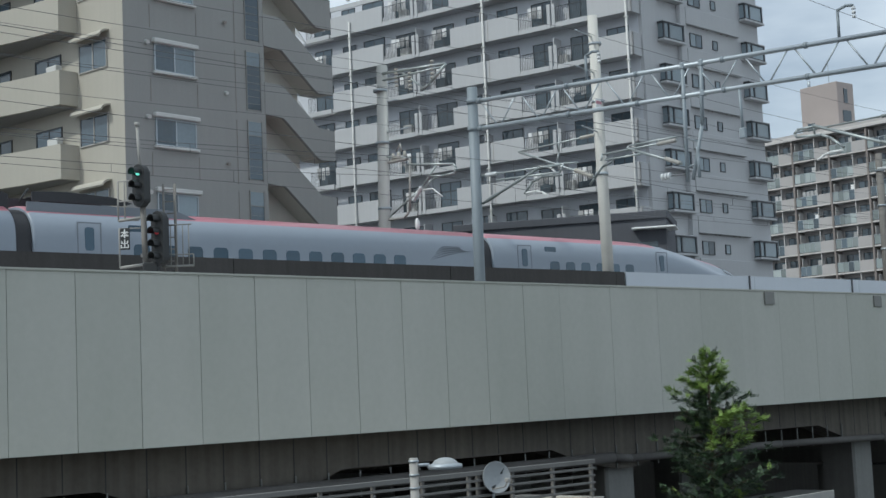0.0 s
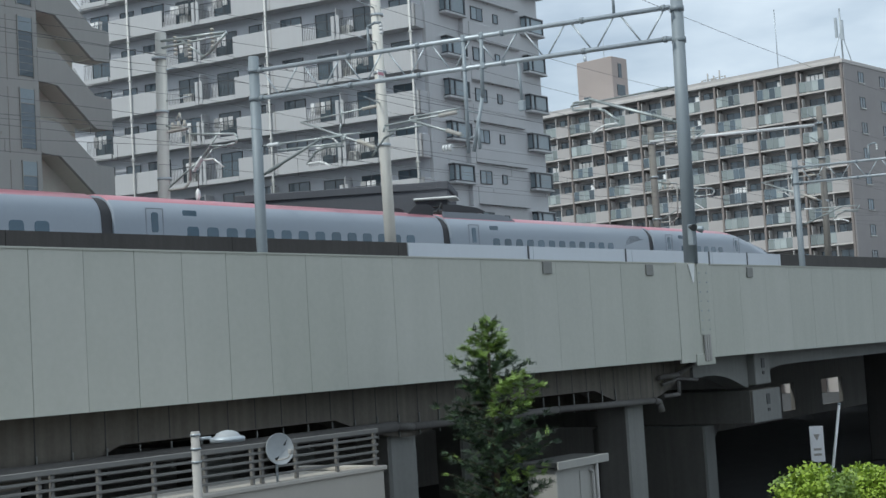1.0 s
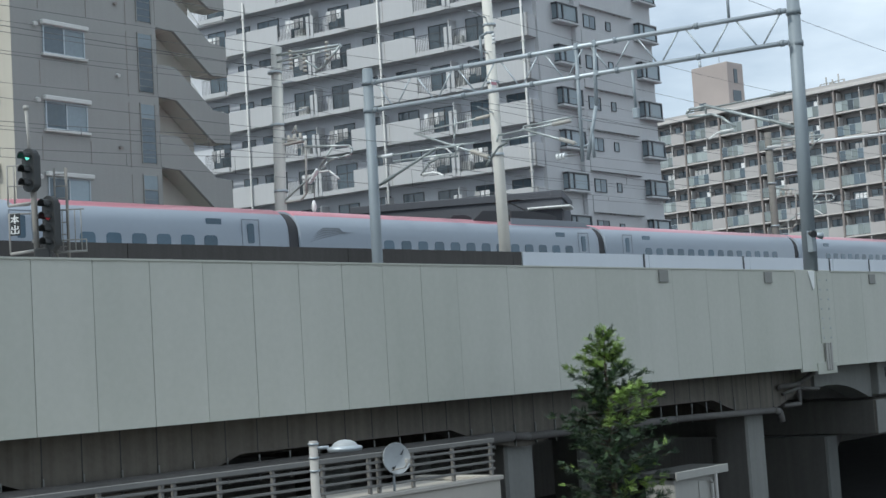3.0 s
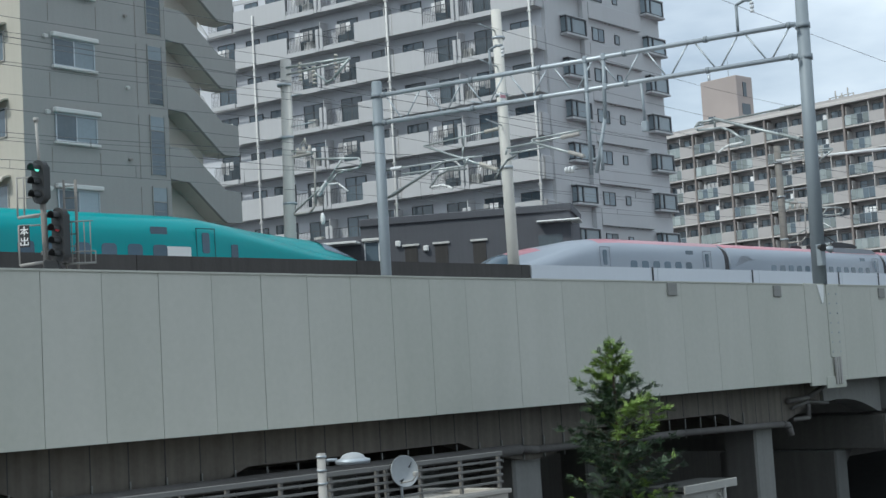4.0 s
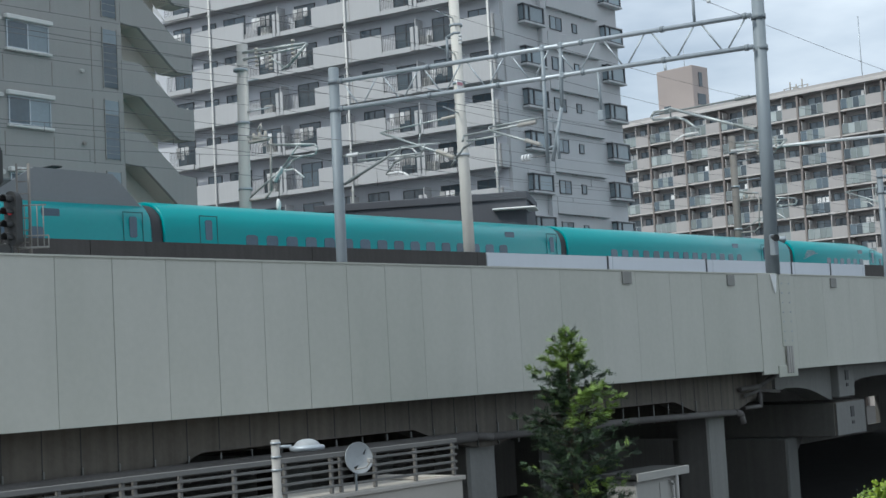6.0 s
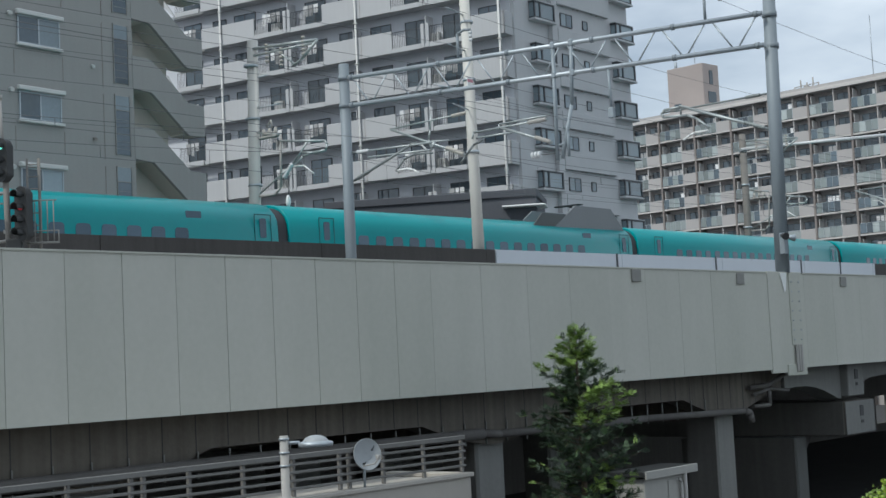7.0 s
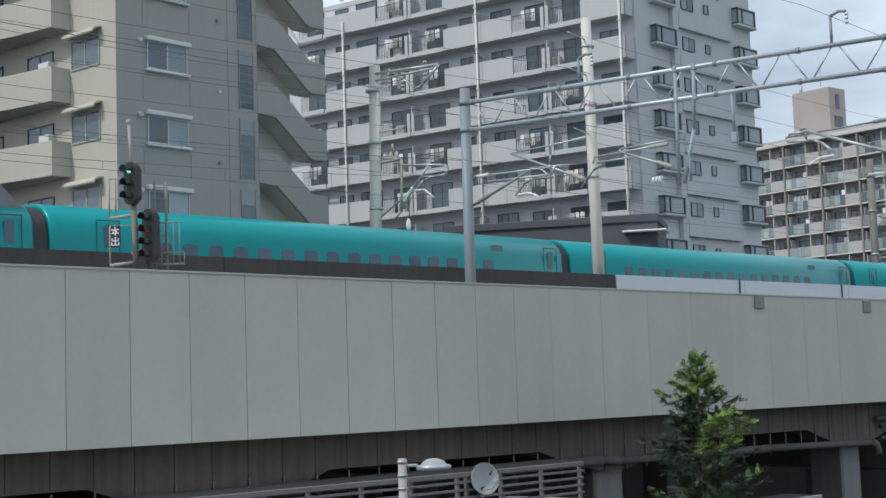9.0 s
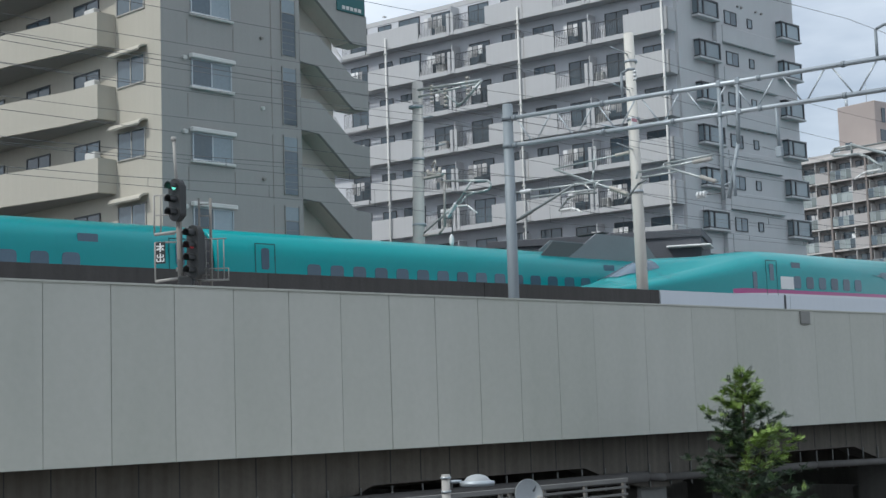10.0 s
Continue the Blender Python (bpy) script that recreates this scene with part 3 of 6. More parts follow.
CRIMSON_NOSE = [(0.0, 0.35, 0.65, 0.85, 0), (0.5, 0.72, 0.9, 1.15, 0), (1.5, 1.02, 1.15, 1.45, 0), (2.6, 1.2, 1.35, 1.68, 0.05),
                (3.6, 1.29, 1.48, 1.86, 0.32), (4.6, 1.34, 1.6, 2.06, 0.54), (5.8, 1.39, 1.78, 2.36, 0.52), (7.0, 1.43, 1.98, 2.68, 0.36),
                (8.6, 1.46, 2.28, 3.10, 0.15), (10.2, 1.47, 2.5, 3.44, 0.04), (11.6, 1.475, 2.6, 3.60, 0.0), (13.0, 1.475, 2.62, 3.65, 0.0)]


def rounded(w, h, r, y, d, x=0.0, z=0.0):
    """A pane with rounded corners, of depth d."""
    s = Shape()
    pts = []
    for cx, cz, a0 in ((w / 2 - r, h / 2 - r, 0), (-w / 2 + r, h / 2 - r, 90), (-w / 2 + r, -h / 2 + r, 180), (w / 2 - r, -h / 2 + r, 270)):
        for a in (0, 30, 60, 90):
            pts.append((x + cx + r * math.cos(radians(a0 + a)), z + cz + r * math.sin(radians(a0 + a))))
    return s.prism(pts, y - d, y + d)


def train(name, label, teal, cars, length, lead, shields):
    """A train set along +x, its front tip at the origin; the tail tip is the mirror image."""
    w, table = (1.675, TEAL_NOSE) if teal else (1.475, CRIMSON_NOSE)
    body, gap = (TEAL, TEAL_DK) if teal else (SILVER, SILVER_DK)
    nose = table[-1][0]
    top = thing(name, pose(0, 0, 0), label, "train")

    def pick(c):
        if teal:
            return 1 if 1.70 < c.z < 1.84 else 2 if c.z <= 1.70 else 0
        return 1 if c.z > 3.30 else 2 if c.z < 0.9 else 0

    def full():
        h = e5_half(w, 2.62, 3.65, 0)
        return h[:3] + [(w, 1.70), (w, 1.84)] + h[3:]

    mats = (TEAL, PINK, IVORY) if teal else (SILVER, CRIMSON, IVORY)
    mid = Shape().loft([ring(x, [(y * k, z if z < 2 else 2 + (z - 2) * k) for y, z in full()]) for x, k in ((-length + 0.28, 0.975), (-length + 0.36, 1), (-0.36, 1), (-0.28, 0.975))], pick=pick).mesh("car", *mats)
    rings = []
    for i in range(61):
        s = nose * (i / 60) ** 1.15
        hw, sh, tp, bp = lerp(table, s)
        h = e5_half(hw, sh, tp, bp)
        lo, up = h[2][1], h[3][1]
        h = h[:3] + [(hw, min(1.70, lo + 0.4 * (up - lo))), (hw, min(1.84, lo + 0.6 * (up - lo)))] + h[3:]
        rings.append(ring(-s, h))
    rings.append(ring(-lead + 0.36, full()))
    rings.append(ring(-lead + 0.28, [(y * 0.975, z if z < 2 else 2 + (z - 2) * 0.975) for y, z in full()]))

    def pick_nose(c):
        if teal:
            lim = min(1.70, 0.45 + 0.10 * -c.x)
            return 1 if lim < c.z < lim + 0.14 and abs(c.y) > 1.2 and -c.x > 8.6 else 2 if c.z <= lim else 0
        hw, sh, tp, bp = lerp(table, -c.x)
        return 1 if (-c.x > 11.2 and c.z > sh + 0.66 * (tp - sh)) or (abs(c.y) < 0.72 and 5.1 < -c.x < 7.2 and c.z > sh) else 2 if c.z < 0.9 else 0

    head = Shape().loft(rings, pick=pick_nose).mesh("lead_car", *mats)
    # cockpit glass lies on the canopy bump
    g = Shape()
    a, b = (5.0, 7.3) if teal else (3.2, 5.1)
    rows = []
    for i in range(9):
        s = a + (b - a) * i / 8
        hw, sh, tp, bp = lerp(table, s)
        row = []
        half_w = 0.78 * min(1, 0.55 + 0.5 * i / 4)
        for j in range(11):
            y = -half_w + 2 * half_w * j / 10
            q = 1 - min(1, (abs(y) / hw) ** (1 / 0.72)) ** 2
            z = sh + (tp - sh) * math.sqrt(max(0, q)) ** 0.95 + bp * math.sqrt(max(0, 1 - (y / 0.85) ** 2))
            row.append((-s, y, z + 0.02))
        rows.append(row)
    flat = [p for r in rows for p in r]
    low = [(x, y, z - 0.08) for x, y, z in flat]
    n = len(flat)
    f = []
    for i in range(8):
        for j in range(10):
            q = (i * 11 + j, i * 11 + j + 1, i * 11 + j + 12, i * 11 + j + 11)
            f += [q, tuple(n + e for e in reversed(q))]
    g.add(flat + low, f, 0, True)
    glass = g.mesh("cockpit_window", TRAIN_GLASS)

    pane = rounded(0.60, 0.54, 0.13, 0, 0.012).mesh("window", TRAIN_GLASS)
    rim = Shape()
    rim.box(-0.43, -0.008, -0.95, -0.395, 0.008, 0.90)
    rim.box(0.395, -0.008, -0.95, 0.43, 0.008, 0.90)
    rim.box(-0.395, -0.008, 0.86, 0.395, 0.008, 0.90)
    rim = rim.mesh("door", gap)
    slot = rounded(0.32, 0.72, 0.08, 0, 0.012).mesh("door_window", TRAIN_GLASS)
    disp = rounded(0.70, 0.26, 0.03, 0, 0.012).mesh("display", TRAIN_GLASS)
    bell = Shape().loft([ring(x, [(y * 0.93, z if z < 2 else 2 + (z - 2) * 0.93) for y, z in full()]) for x in (-0.32, -0.2, -0.1, 0.1, 0.2, 0.32)]).mesh("gangway", GANGWAY)
    crest = Shape()
    for i in range(5):
        crest.prism([(-1.3 + 0.12 * i, -0.24 + 0.10 * i), (-0.5, -0.02 + 0.09 * i), (0.4, 0.14 + 0.05 * i), (1.25 - 0.16 * i, 0.2 - 0.02 * i), (0.4, 0.11 + 0.05 * i), (-0.5, -0.07 + 0.09 * i)], -0.008, 0.008)
    crest = crest.mesh("crest", SILVER_DK if not teal else SILVER)
    notice = rounded(1.05, 0.55, 0.05, 0, 0.010).mesh("notice", WHITE)

    def fit(c, mesh, name, x, z, side, dy=0.0):
        o = part(name, mesh, body, c)
        o.matrix_basis = pose(x, side * (w + dy), z)
        return o

    def fittings(c, x0, x1, doors, disp_at):
        for side in (-1, 1):
            for d in doors:
                fit(c, rim, "door", d, 2.2, side)
                fit(c, slot, "door_window", d, 2.58, side)
            for d in disp_at:
                fit(c, disp, "display", d, 2.95, side, -0.045)
            k = int((x1 - x0) / 1.04)
            for i in range(k + 1):
                fit(c, pane, "window", x0 + i * 1.04, 2.20, side)

    at = 0.0
    for i in range(cars):
        if i in (0, cars - 1):
            c = part("lead_car", head, mats, top)
            part("cockpit_window", glass, TRAIN_GLASS, c)
            if teal:
                fittings(c, -lead + 5.3, -lead + 10.7, (-14.0,), (-lead + 10.5,))
                for side in (-1, 1):
                    fit(c, slot, "door_window", -12.7, 2.2, side)
                    fit(c, notice, "notice", -15.2, 2.15, side)
            else:
                fittings(c, -lead + 4.1, -lead + 9.6, (-lead + 2.2, -11.3), (-lead + 3.9,))
            for side in (-1, 1):
                fit(c, crest, "crest", -lead + 2.7, 2.55, side) if teal else None
            if i == 0:
                c.matrix_basis = pose(0, 0, 0)
                at = -lead
            else:
                c.matrix_basis = pose(at - lead, 0, 0, 0, 0, 180)
        else:
            c = part("car", mid, mats, top)
            c.matrix_basis = pose(at, 0, 0)
            if teal:
                fittings(c, -length + 4.4, -4.6 if i != 1 else -7.0, (-1.1, -length + 2.3) if i != 1 else (-3.8,), (-4.4,) if i != 1 else (-7.4,))
            else:
                fittings(c, -length + (4.1 if i != 5 else 5.2), -2.6 if i != 1 else -4.6, (-length + 2.2,) if i != 5 else (-1.6,), (-length + 4.0,) if i != 5 else (-3.4,))
                if i in (1, 5):
                    for side in (-1, 1):
                        o = fit(c, crest, "crest", -length + 2.0 if i == 5 else -2.1, 2.55, side)
            if i in shields:
                roof_gear(c, teal, shields[i], length)
            at -= length
        if i < cars - 1:
            b = part("gangway", bell, GANGWAY, top)
            b.matrix_basis = pose(at, 0, 0)
    return top


def roof_gear(c, teal, where, length):
    """Pantograph with its noise shields on the roof of a car."""
    if teal:
        x0, x1, h = where, where + 9.6, 1.0
        for side in (-1, 1):
            s = Shape()
            y = side * 1.28
            lo = 3.22
            s.prism([(x0 + 2.85, lo), (x1 - 0.2, lo), (x1 - 1.5, 3.65 + h * 0.76), (x0 + 4.95, 3.65 + h * 0.80)], y - 0.04, y + 0.04)
            part("side_shield", s, SHIELD_TRAIN, c, "grey noise shield")
            s = Shape()
            s.prism([(x0 + 1.2, lo), (x0 + 3.4, lo), (x0 + 4.6, 3.65 + h * 0.32), (x0 + 2.1, 3.65 + h * 0.32)], y - 0.03, y + 0.03)
            part("glazed_shield", s, SHIELD_DARK, c, "dark end plate of the shield")
        s = Shape()
        s.box(x0 + 5.8, -0.5, 3.7, x0 + 7.4, 0.5, 3.85, b=0.03)
        s.pipe([(x0 + 6.0, 0, 3.85), (x0 + 7.6, 0, 4.35), (x0 + 6.3, 0, 4.62)], 0.05)
        s.box(x0 + 6.1, -0.75, 4.60, x0 + 6.5, 0.75, 4.66, b=0.02)
        part("pantograph", s, BLACK, c)
    else:
        x0 = where
        for side in (-1, 1):
            y = side * 1.05
            s = Shape().prism([(x0, 3.40), (x0 + 6.3, 3.40), (x0 + 5.5, 3.66), (x0 + 4.9, 3.70), (x0, 3.70)], y - 0.03, y + 0.03)
            part("side_shield", s, SILVER_DK, c, "low grey pantograph shield")
            s = Shape().prism([(x0 + 0.3, 3.76), (x0 + 3.6, 3.76), (x0 + 3.9, 3.86), (x0 + 3.2, 4.02), (x0 + 1.6, 4.10), (x0 + 0.3, 4.05)], y * 0.8 - 0.03, y * 0.8 + 0.03)
            part("cover", s, GANGWAY, c, "black insulator cover")
            s = Shape().prism([(x0 - 2.6, 3.45), (x0 - 0.5, 3.45), (x0 - 0.5, 3.92), (x0 - 0.9, 4.02), (x0 - 1.8, 3.98)], y * 0.8 - 0.03, y * 0.8 + 0.03)
            part("end_shield", s, GANGWAY, c, "black shield beside the gangway")
        s = Shape()
        s.box(x0 + 0.8, -0.5, 3.66, x0 + 3.0, 0.5, 3.86, b=0.04)
        up = 4.62 if x0 > -10 else 4.08
        s.pipe([(x0 + 0.9, 0, 3.86), (x0 + 2.6, 0, 0.5 * (3.9 + up)), (x0 + 1.2, 0, up)], 0.03)
        s.box(x0 + 1.0, -0.75, up - 0.02, x0 + 1.4, 0.75, up + 0.03, b=0.02)
        s.pipe([(x0 - 0.15, -0.9, 3.7), (x0 + 0.05, -0.9, 4.0), (x0 + 0.2, -0.85, 4.12)], 0.035)
        part("pantograph", s, BLACK, c)


# ---- buildings ----
def window_part(parent, x, z, w, h, y, split=2, sill=True, hood=False, side=False, glass=None, frame_mat=None):
    """A sliding window on a face that looks to local -y (or to -x where side): recessed glass, frame, sill and hood."""
    win = new("window")
    win.parent = parent
    if side:
        win.matrix_basis = pose(y, x, z, 0, 0, -90)
    else:
        win.matrix_basis = pose(x, y, z)
    if glass is not None and split == 2:
        part("pane", Shape().box(-w / 2, -0.02, -h / 2, 0, 0.015, h / 2), GLASS if x % 2 < 1 else glass, win)
        part("pane", Shape().box(0, -0.02, -h / 2, w / 2, 0.015, h / 2), glass if x % 2 < 1 else GLASS, win)
    else:
        part("pane", Shape().box(-w / 2, -0.02, -h / 2, w / 2, 0.015, h / 2), glass or GLASS, win)
    s = Shape()
    t = 0.055
    s.box(-w / 2 - t, -0.05, -h / 2 - t, w / 2 + t, 0.02, -h / 2)
    s.box(-w / 2 - t, -0.05, h / 2, w / 2 + t, 0.02, h / 2 + t)
    s.box(-w / 2 - t, -0.05, -h / 2, -w / 2, 0.02, h / 2)
    s.box(w / 2, -0.05, -h / 2, w / 2 + t, 0.02, h / 2)
    for i in range(1, split):
        q = -w / 2 + w * i / split
        s.box(q - 0.03, -0.04, -h / 2, q + 0.03, 0.0, h / 2)
    part("window_frame", s, frame_mat or FRAME, win)
    if sill:
        s = Shape().box(-w / 2 - 0.14, -0.16, -h / 2 - 0.17, w / 2 + 0.14, 0.0, -h / 2 - 0.06, b=0.02)
        part("window_sill", s, SILL, win)
    if hood:
        s = Shape().box(-w / 2 - 0.16, -0.22, h / 2 + 0.06, w / 2 + 0.16, 0.0, h / 2 + 0.24, b=0.03)
        part("hood", s, SILL, win)
    return win


def beige_block():
    """Beige flats: gable with windows and an open stair, sunlit balcony side round the corner."""
    F = 2.93
    b = thing("apartment_building", pose(30.45, 46.0, 0, 0, 0, 3), "beige rendered apartment block with balconies and an open stair", "building")
    H = EYE + 27
    s = Shape()
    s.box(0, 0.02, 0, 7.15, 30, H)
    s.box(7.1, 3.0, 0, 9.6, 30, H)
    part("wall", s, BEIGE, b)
    # thin skin that gives this side its sunlit tone by colour
    part("side_wall", Shape().box(-0.014, 0.02, 0, -0.002, 30, H - 0.02), BEIGE_SUNNY, b, "balcony side in a lighter, warmer beige, as if in the sun")
    s = Shape().box(-0.3, -0.3, H, 11.6, 30.3, H + 0.5, b=0.05)
    part("roof", s, BEIGE, b)
    zc = [EYE + 13.45 + F * k for k in (-3, -2, -1, 0, 1, 2, 3)]
    for z in zc:
        window_part(b, 2.40, z, 1.88, 0.98, 0, 2, True, True, False, CURTAIN, STEEL)
        part("vent", Shape().tube((1.05, 0.02, z + 0.55), (1.05, -0.14, z + 0.5), 0.09, n=8), SILL, b)
        part("vent", Shape().tube((5.0, 0.02, z - 0.95), (5.0, -0.12, z - 1.0), 0.07, n=8), SILL if z % 2 < 1 else RECESS, b)
        # tall stair window strip
        win = new("window")
        win.parent = b
        win.matrix_basis = pose(6.5, 0, z - 0.28)
        for za, zb, g in ((-1.2, 0.60, GLASS), (0.64, 1.2, CURTAIN)):
            part("pane", Shape().box(-0.36, -0.01, za, 0.36, 0.015, zb), g, win)
        for q in range(5):
            part("glazing_bar", Shape().box(-0.36, -0.018, -0.98 + q * 0.3, 0.36, -0.008, -0.965 + q * 0.3), BRACKET, win)
        s = Shape()
        for q in (0.62,):
            s.box(-0.36, -0.025, q - 0.02, 0.36, 0.0, q + 0.02)
        s.box(-0.40, -0.03, -1.24, -0.36, 0.01, 1.24)
        s.box(0.36, -0.03, -1.24, 0.40, 0.01, 1.24)
        part("window_frame", s, BRACKET, win)
    for x in (1.25, 3.55, 5.55):
        for z in zc:
            part("joint", Shape().box(x - 0.012, -0.004, z - 1.75, x + 0.012, 0.022, z - 0.85 if x < 5 else z + 0.9), RECESS, b)
    # open stair: a sloping parapet to each floor, landings and a back wall
    for k in range(-4, 6):
        z = EYE + 10.28 + F * k
        s = Shape()
        s.prism([(7.12, z + 2.93), (8.1, z + 2.93), (8.7, z + 2.5), (10.2, z + 1.33), (11.12, z + 1.27), (11.12, z - 0.05), (10.25, z - 0.08), (9.95, z + 0.1), (8.15, z + 1.52), (7.12, z + 1.58)], 0.0, 0.16)
        part("stair_parapet", s, BEIGE, b)
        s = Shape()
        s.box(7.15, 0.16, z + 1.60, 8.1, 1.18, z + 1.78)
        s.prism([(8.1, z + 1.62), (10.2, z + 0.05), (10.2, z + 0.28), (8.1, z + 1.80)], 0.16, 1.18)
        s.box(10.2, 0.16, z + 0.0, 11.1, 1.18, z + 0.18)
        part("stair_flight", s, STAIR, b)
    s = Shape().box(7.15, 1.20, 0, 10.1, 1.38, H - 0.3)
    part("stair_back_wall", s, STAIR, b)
    # balcony side
    for k in range(-4, 5):
        z = EYE + 11.90 + F * k
        window_part(b, 1.95, z + 1.72, 1.75, 1.05, -0.014, 2, False, False, True, None, POLE_OLD)
        s = Shape()
        arc = [(-0.02, 2.62), (-0.18, 2.60), (-0.32, 2.55), (-0.42, 2.47), (-0.46, 2.38)]
        arc += [(x + 0.04, zz - 0.06) for x, zz in reversed(arc)]
        n = len(arc)
        s.add([(x, 0.9, z + zz) for x, zz in arc] + [(x, 3.0, z + zz) for x, zz in arc],
              [(i, (i + 1) % n, n + (i + 1) % n, n + i) for i in range(n)] + [(i, i + 1, n - 2 - i, n - 1 - i) for i in range(n // 2 - 1)] + [(n + n - 1 - i, n + n - 2 - i, n + i + 1, n + i) for i in range(n // 2 - 1)])
        part("awning", s, BEIGE_SUNNY, b, "cream window canopy")
        bal = new("balcony")
        bal.parent = b
        bal.matrix_basis = pose(0, 0, z)
        s = Shape()
        out = [(0.0, 3.0), (-0.87, 3.0), (-1.10, 5.1), (-1.73, 8.4), (-1.9, 12.0), (0.0, 16.8)]
        inn = [(0.0, 3.15), (-0.73, 3.15), (-0.95, 5.1), (-1.58, 8.4), (-1.75, 11.9), (0.0, 16.6)]
        for i in range(5):
            q = [out[i], out[i + 1], inn[i + 1], inn[i]]
            s.add([(x, y, -0.1) for x, y in q] + [(x, y, 1.27) for x, y in q], [(0, 1, 2, 3), (4, 7, 6, 5), (0, 4, 5, 1), (1, 5, 6, 2), (2, 6, 7, 3), (3, 7, 4, 0)])
        part("parapet", s, BEIGE_SUNNY, bal)
        s = Shape()
        s.add([(x, y, -0.12) for x, y in inn] + [(x, y, 0.05) for x, y in inn], [tuple(range(6)), tuple(range(11, 5, -1))] + [(i, (i + 1) % 6, 6 + (i + 1) % 6, 6 + i) for i in range(6)])
        part("slab", s, BEIGE, bal)
        for y in (5.0, 8.6, 12.2):
            window_part(bal, y, 1.15, 1.7, 2.0, -0.014, 2, False, False, True)
        s = Shape().box(-0.42, 3.9, 0.3, -0.12, 4.6, 1.7, b=0.03)
        part("air_unit", s, SILL, bal)
    s = Shape().box(9.3, -0.06, EYE + 17.4, 11.0, -0.01, EYE + 18.4, b=0.02)
    sg = part("sign", s, TEAL_DK, b, "dark green sign board")
    s = Shape()
    for q in range(5):
        s.box(9.6 + q * 0.24, -0.075, EYE + 17.5, 9.78 + q * 0.24, -0.062, EYE + 17.66)
    part("lettering", s, SILL, sg)


def grey_block():
    """Tall grey flats: stepped balconies on one side, corner windows on the other."""
    F = 2.85
    b = thing("apartment_building", pose(74.5, 54.3, 0, 0, 0, 8), "tall pale grey apartment block with stepped white balconies", "building")
    LEN, WID = 34.0, 15.6
    floors = range(-5, 9)
    base = EYE + 15.3
    H = EYE + 29.2
    # the street-side face stands at an obtuse angle to the balcony side
    TURN = pose(0, 0, 0, 0, 0, -7)

    def on_face(name, shape, material, label="", x=0.0, z=0.0):
        o = part(name, shape, material, b, label)
        o.matrix_basis = TURN @ pose(x, 0, z)
        return o

    s = Shape()
    ct, st = math.cos(radians(7)), math.sin(radians(7))
    plan = [(1.135, 0.02 - 1.135 * st), (WID * ct, 0.02 - WID * st), (WID * ct, LEN), (1.135, LEN)]
    s.add([(x, y, 0) for x, y in plan] + [(x, y, H) for x, y in plan], [(3, 2, 1, 0), (4, 5, 6, 7), (0, 1, 5, 4), (1, 2, 6, 5), (2, 3, 7, 6), (3, 0, 4, 7)])
    part("wall", s, GREY_WALL, b)
    # thin lighter layer: its colour makes up for the recess's deep shade
    part("recess_wall", Shape().box(1.108, 0.16, 0, 1.134, LEN - 0.02, H - 0.02), RECESS_PALE, b, "wall behind the balconies, lightened against its shade")
    plan = [(1.08, -0.05 - 1.1 * st), (WID * ct + 0.05, -0.05 - WID * st), (WID * ct + 0.05, LEN), (1.08, LEN)]
    s = Shape().add([(x, y, H) for x, y in plan] + [(x, y, H + 0.35) for x, y in plan], [(3, 2, 1, 0), (4, 5, 6, 7), (0, 1, 5, 4), (1, 2, 6, 5), (2, 3, 7, 6), (3, 0, 4, 7)])
    part("roof", s, GREY_WALL, b)
    rnd = random.Random(5)
    for k in floors:
        z = base + F * k
        if z + 2.4 > H:
            continue
        floor = new("balcony")
        floor.parent = b
        floor.matrix_basis = pose(0, 0, z + 0.44)
        s = Shape().box(0.02, 0.02, -0.28, 1.14, 25.6, -0.06, b=0.02)
        s.box(0.5, 25.6, -0.28, 1.14, 33.5, -0.06)
        part("slab", s, PALE_BALC, floor)
        for a, c in ((0.0, 3.3), (8.75, 14.5), (20.55, 25.5)):
            s = Shape().box(0.0, a, -0.3, 0.14, c, 1.22, b=0.02)
            part("parapet", s, PALE_BALC, floor)
            if c - a > 5:
                s = Shape().box(-0.012, a + 2.5, -0.28, 0.0, a + 2.53, 1.2)
                part("joint", s, RECESS, floor)
        s = Shape().box(0.0, 0.0, -0.3, 1.12, 0.14, 1.22, b=0.02)
        part("end_wall", s, PALE_BALC, floor)
        for c in (6.1, 17.6):
            s = Shape().box(-0.03, c - 0.32, -0.3, 0.12, c - 0.06, 1.34, b=0.02)
            s.box(-0.03, c + 0.06, -0.3, 0.12, c + 0.32, 1.34, b=0.02)
            part("pier", s, PALE_BALC, floor)
        for a, c in ((3.32, 5.75), (6.45, 8.73), (14.52, 17.25), (17.95, 20.53), (25.7, 28.0)):
            s = Shape()
            s.box(0.05, a, 1.08, 0.09, c, 1.12)
            s.box(0.05, a, 0.0, 0.09, c, 0.04)
            rail = part("railing", s, RAIL_BLK, floor)
            s = Shape()
            n = int((c - a) / 0.13)
            for i in range(n + 1):
                s.box(0.06, a + i * (c - a) / n - 0.012, 0.04, 0.08, a + i * (c - a) / n + 0.012, 1.08)
            tagged(part("railing_infill", s, RAIL_BLK, floor), kind="stuff")
            s = Shape().box(-0.01, a, -0.32, 0.15, c, 0.02, b=0.01)
            part("kerb", s, PALE_BALC, floor)
            if rnd.random() < 0.6:
                x = a + rnd.uniform(0.3, 0.8)
                for q in range(rnd.randint(2, 4)):
                    wd = rnd.uniform(0.25, 0.4)
                    s = Shape().box(0.30, x, 0.45 + rnd.uniform(0, 0.4), 0.33, x + wd, 1.45, b=0.01)
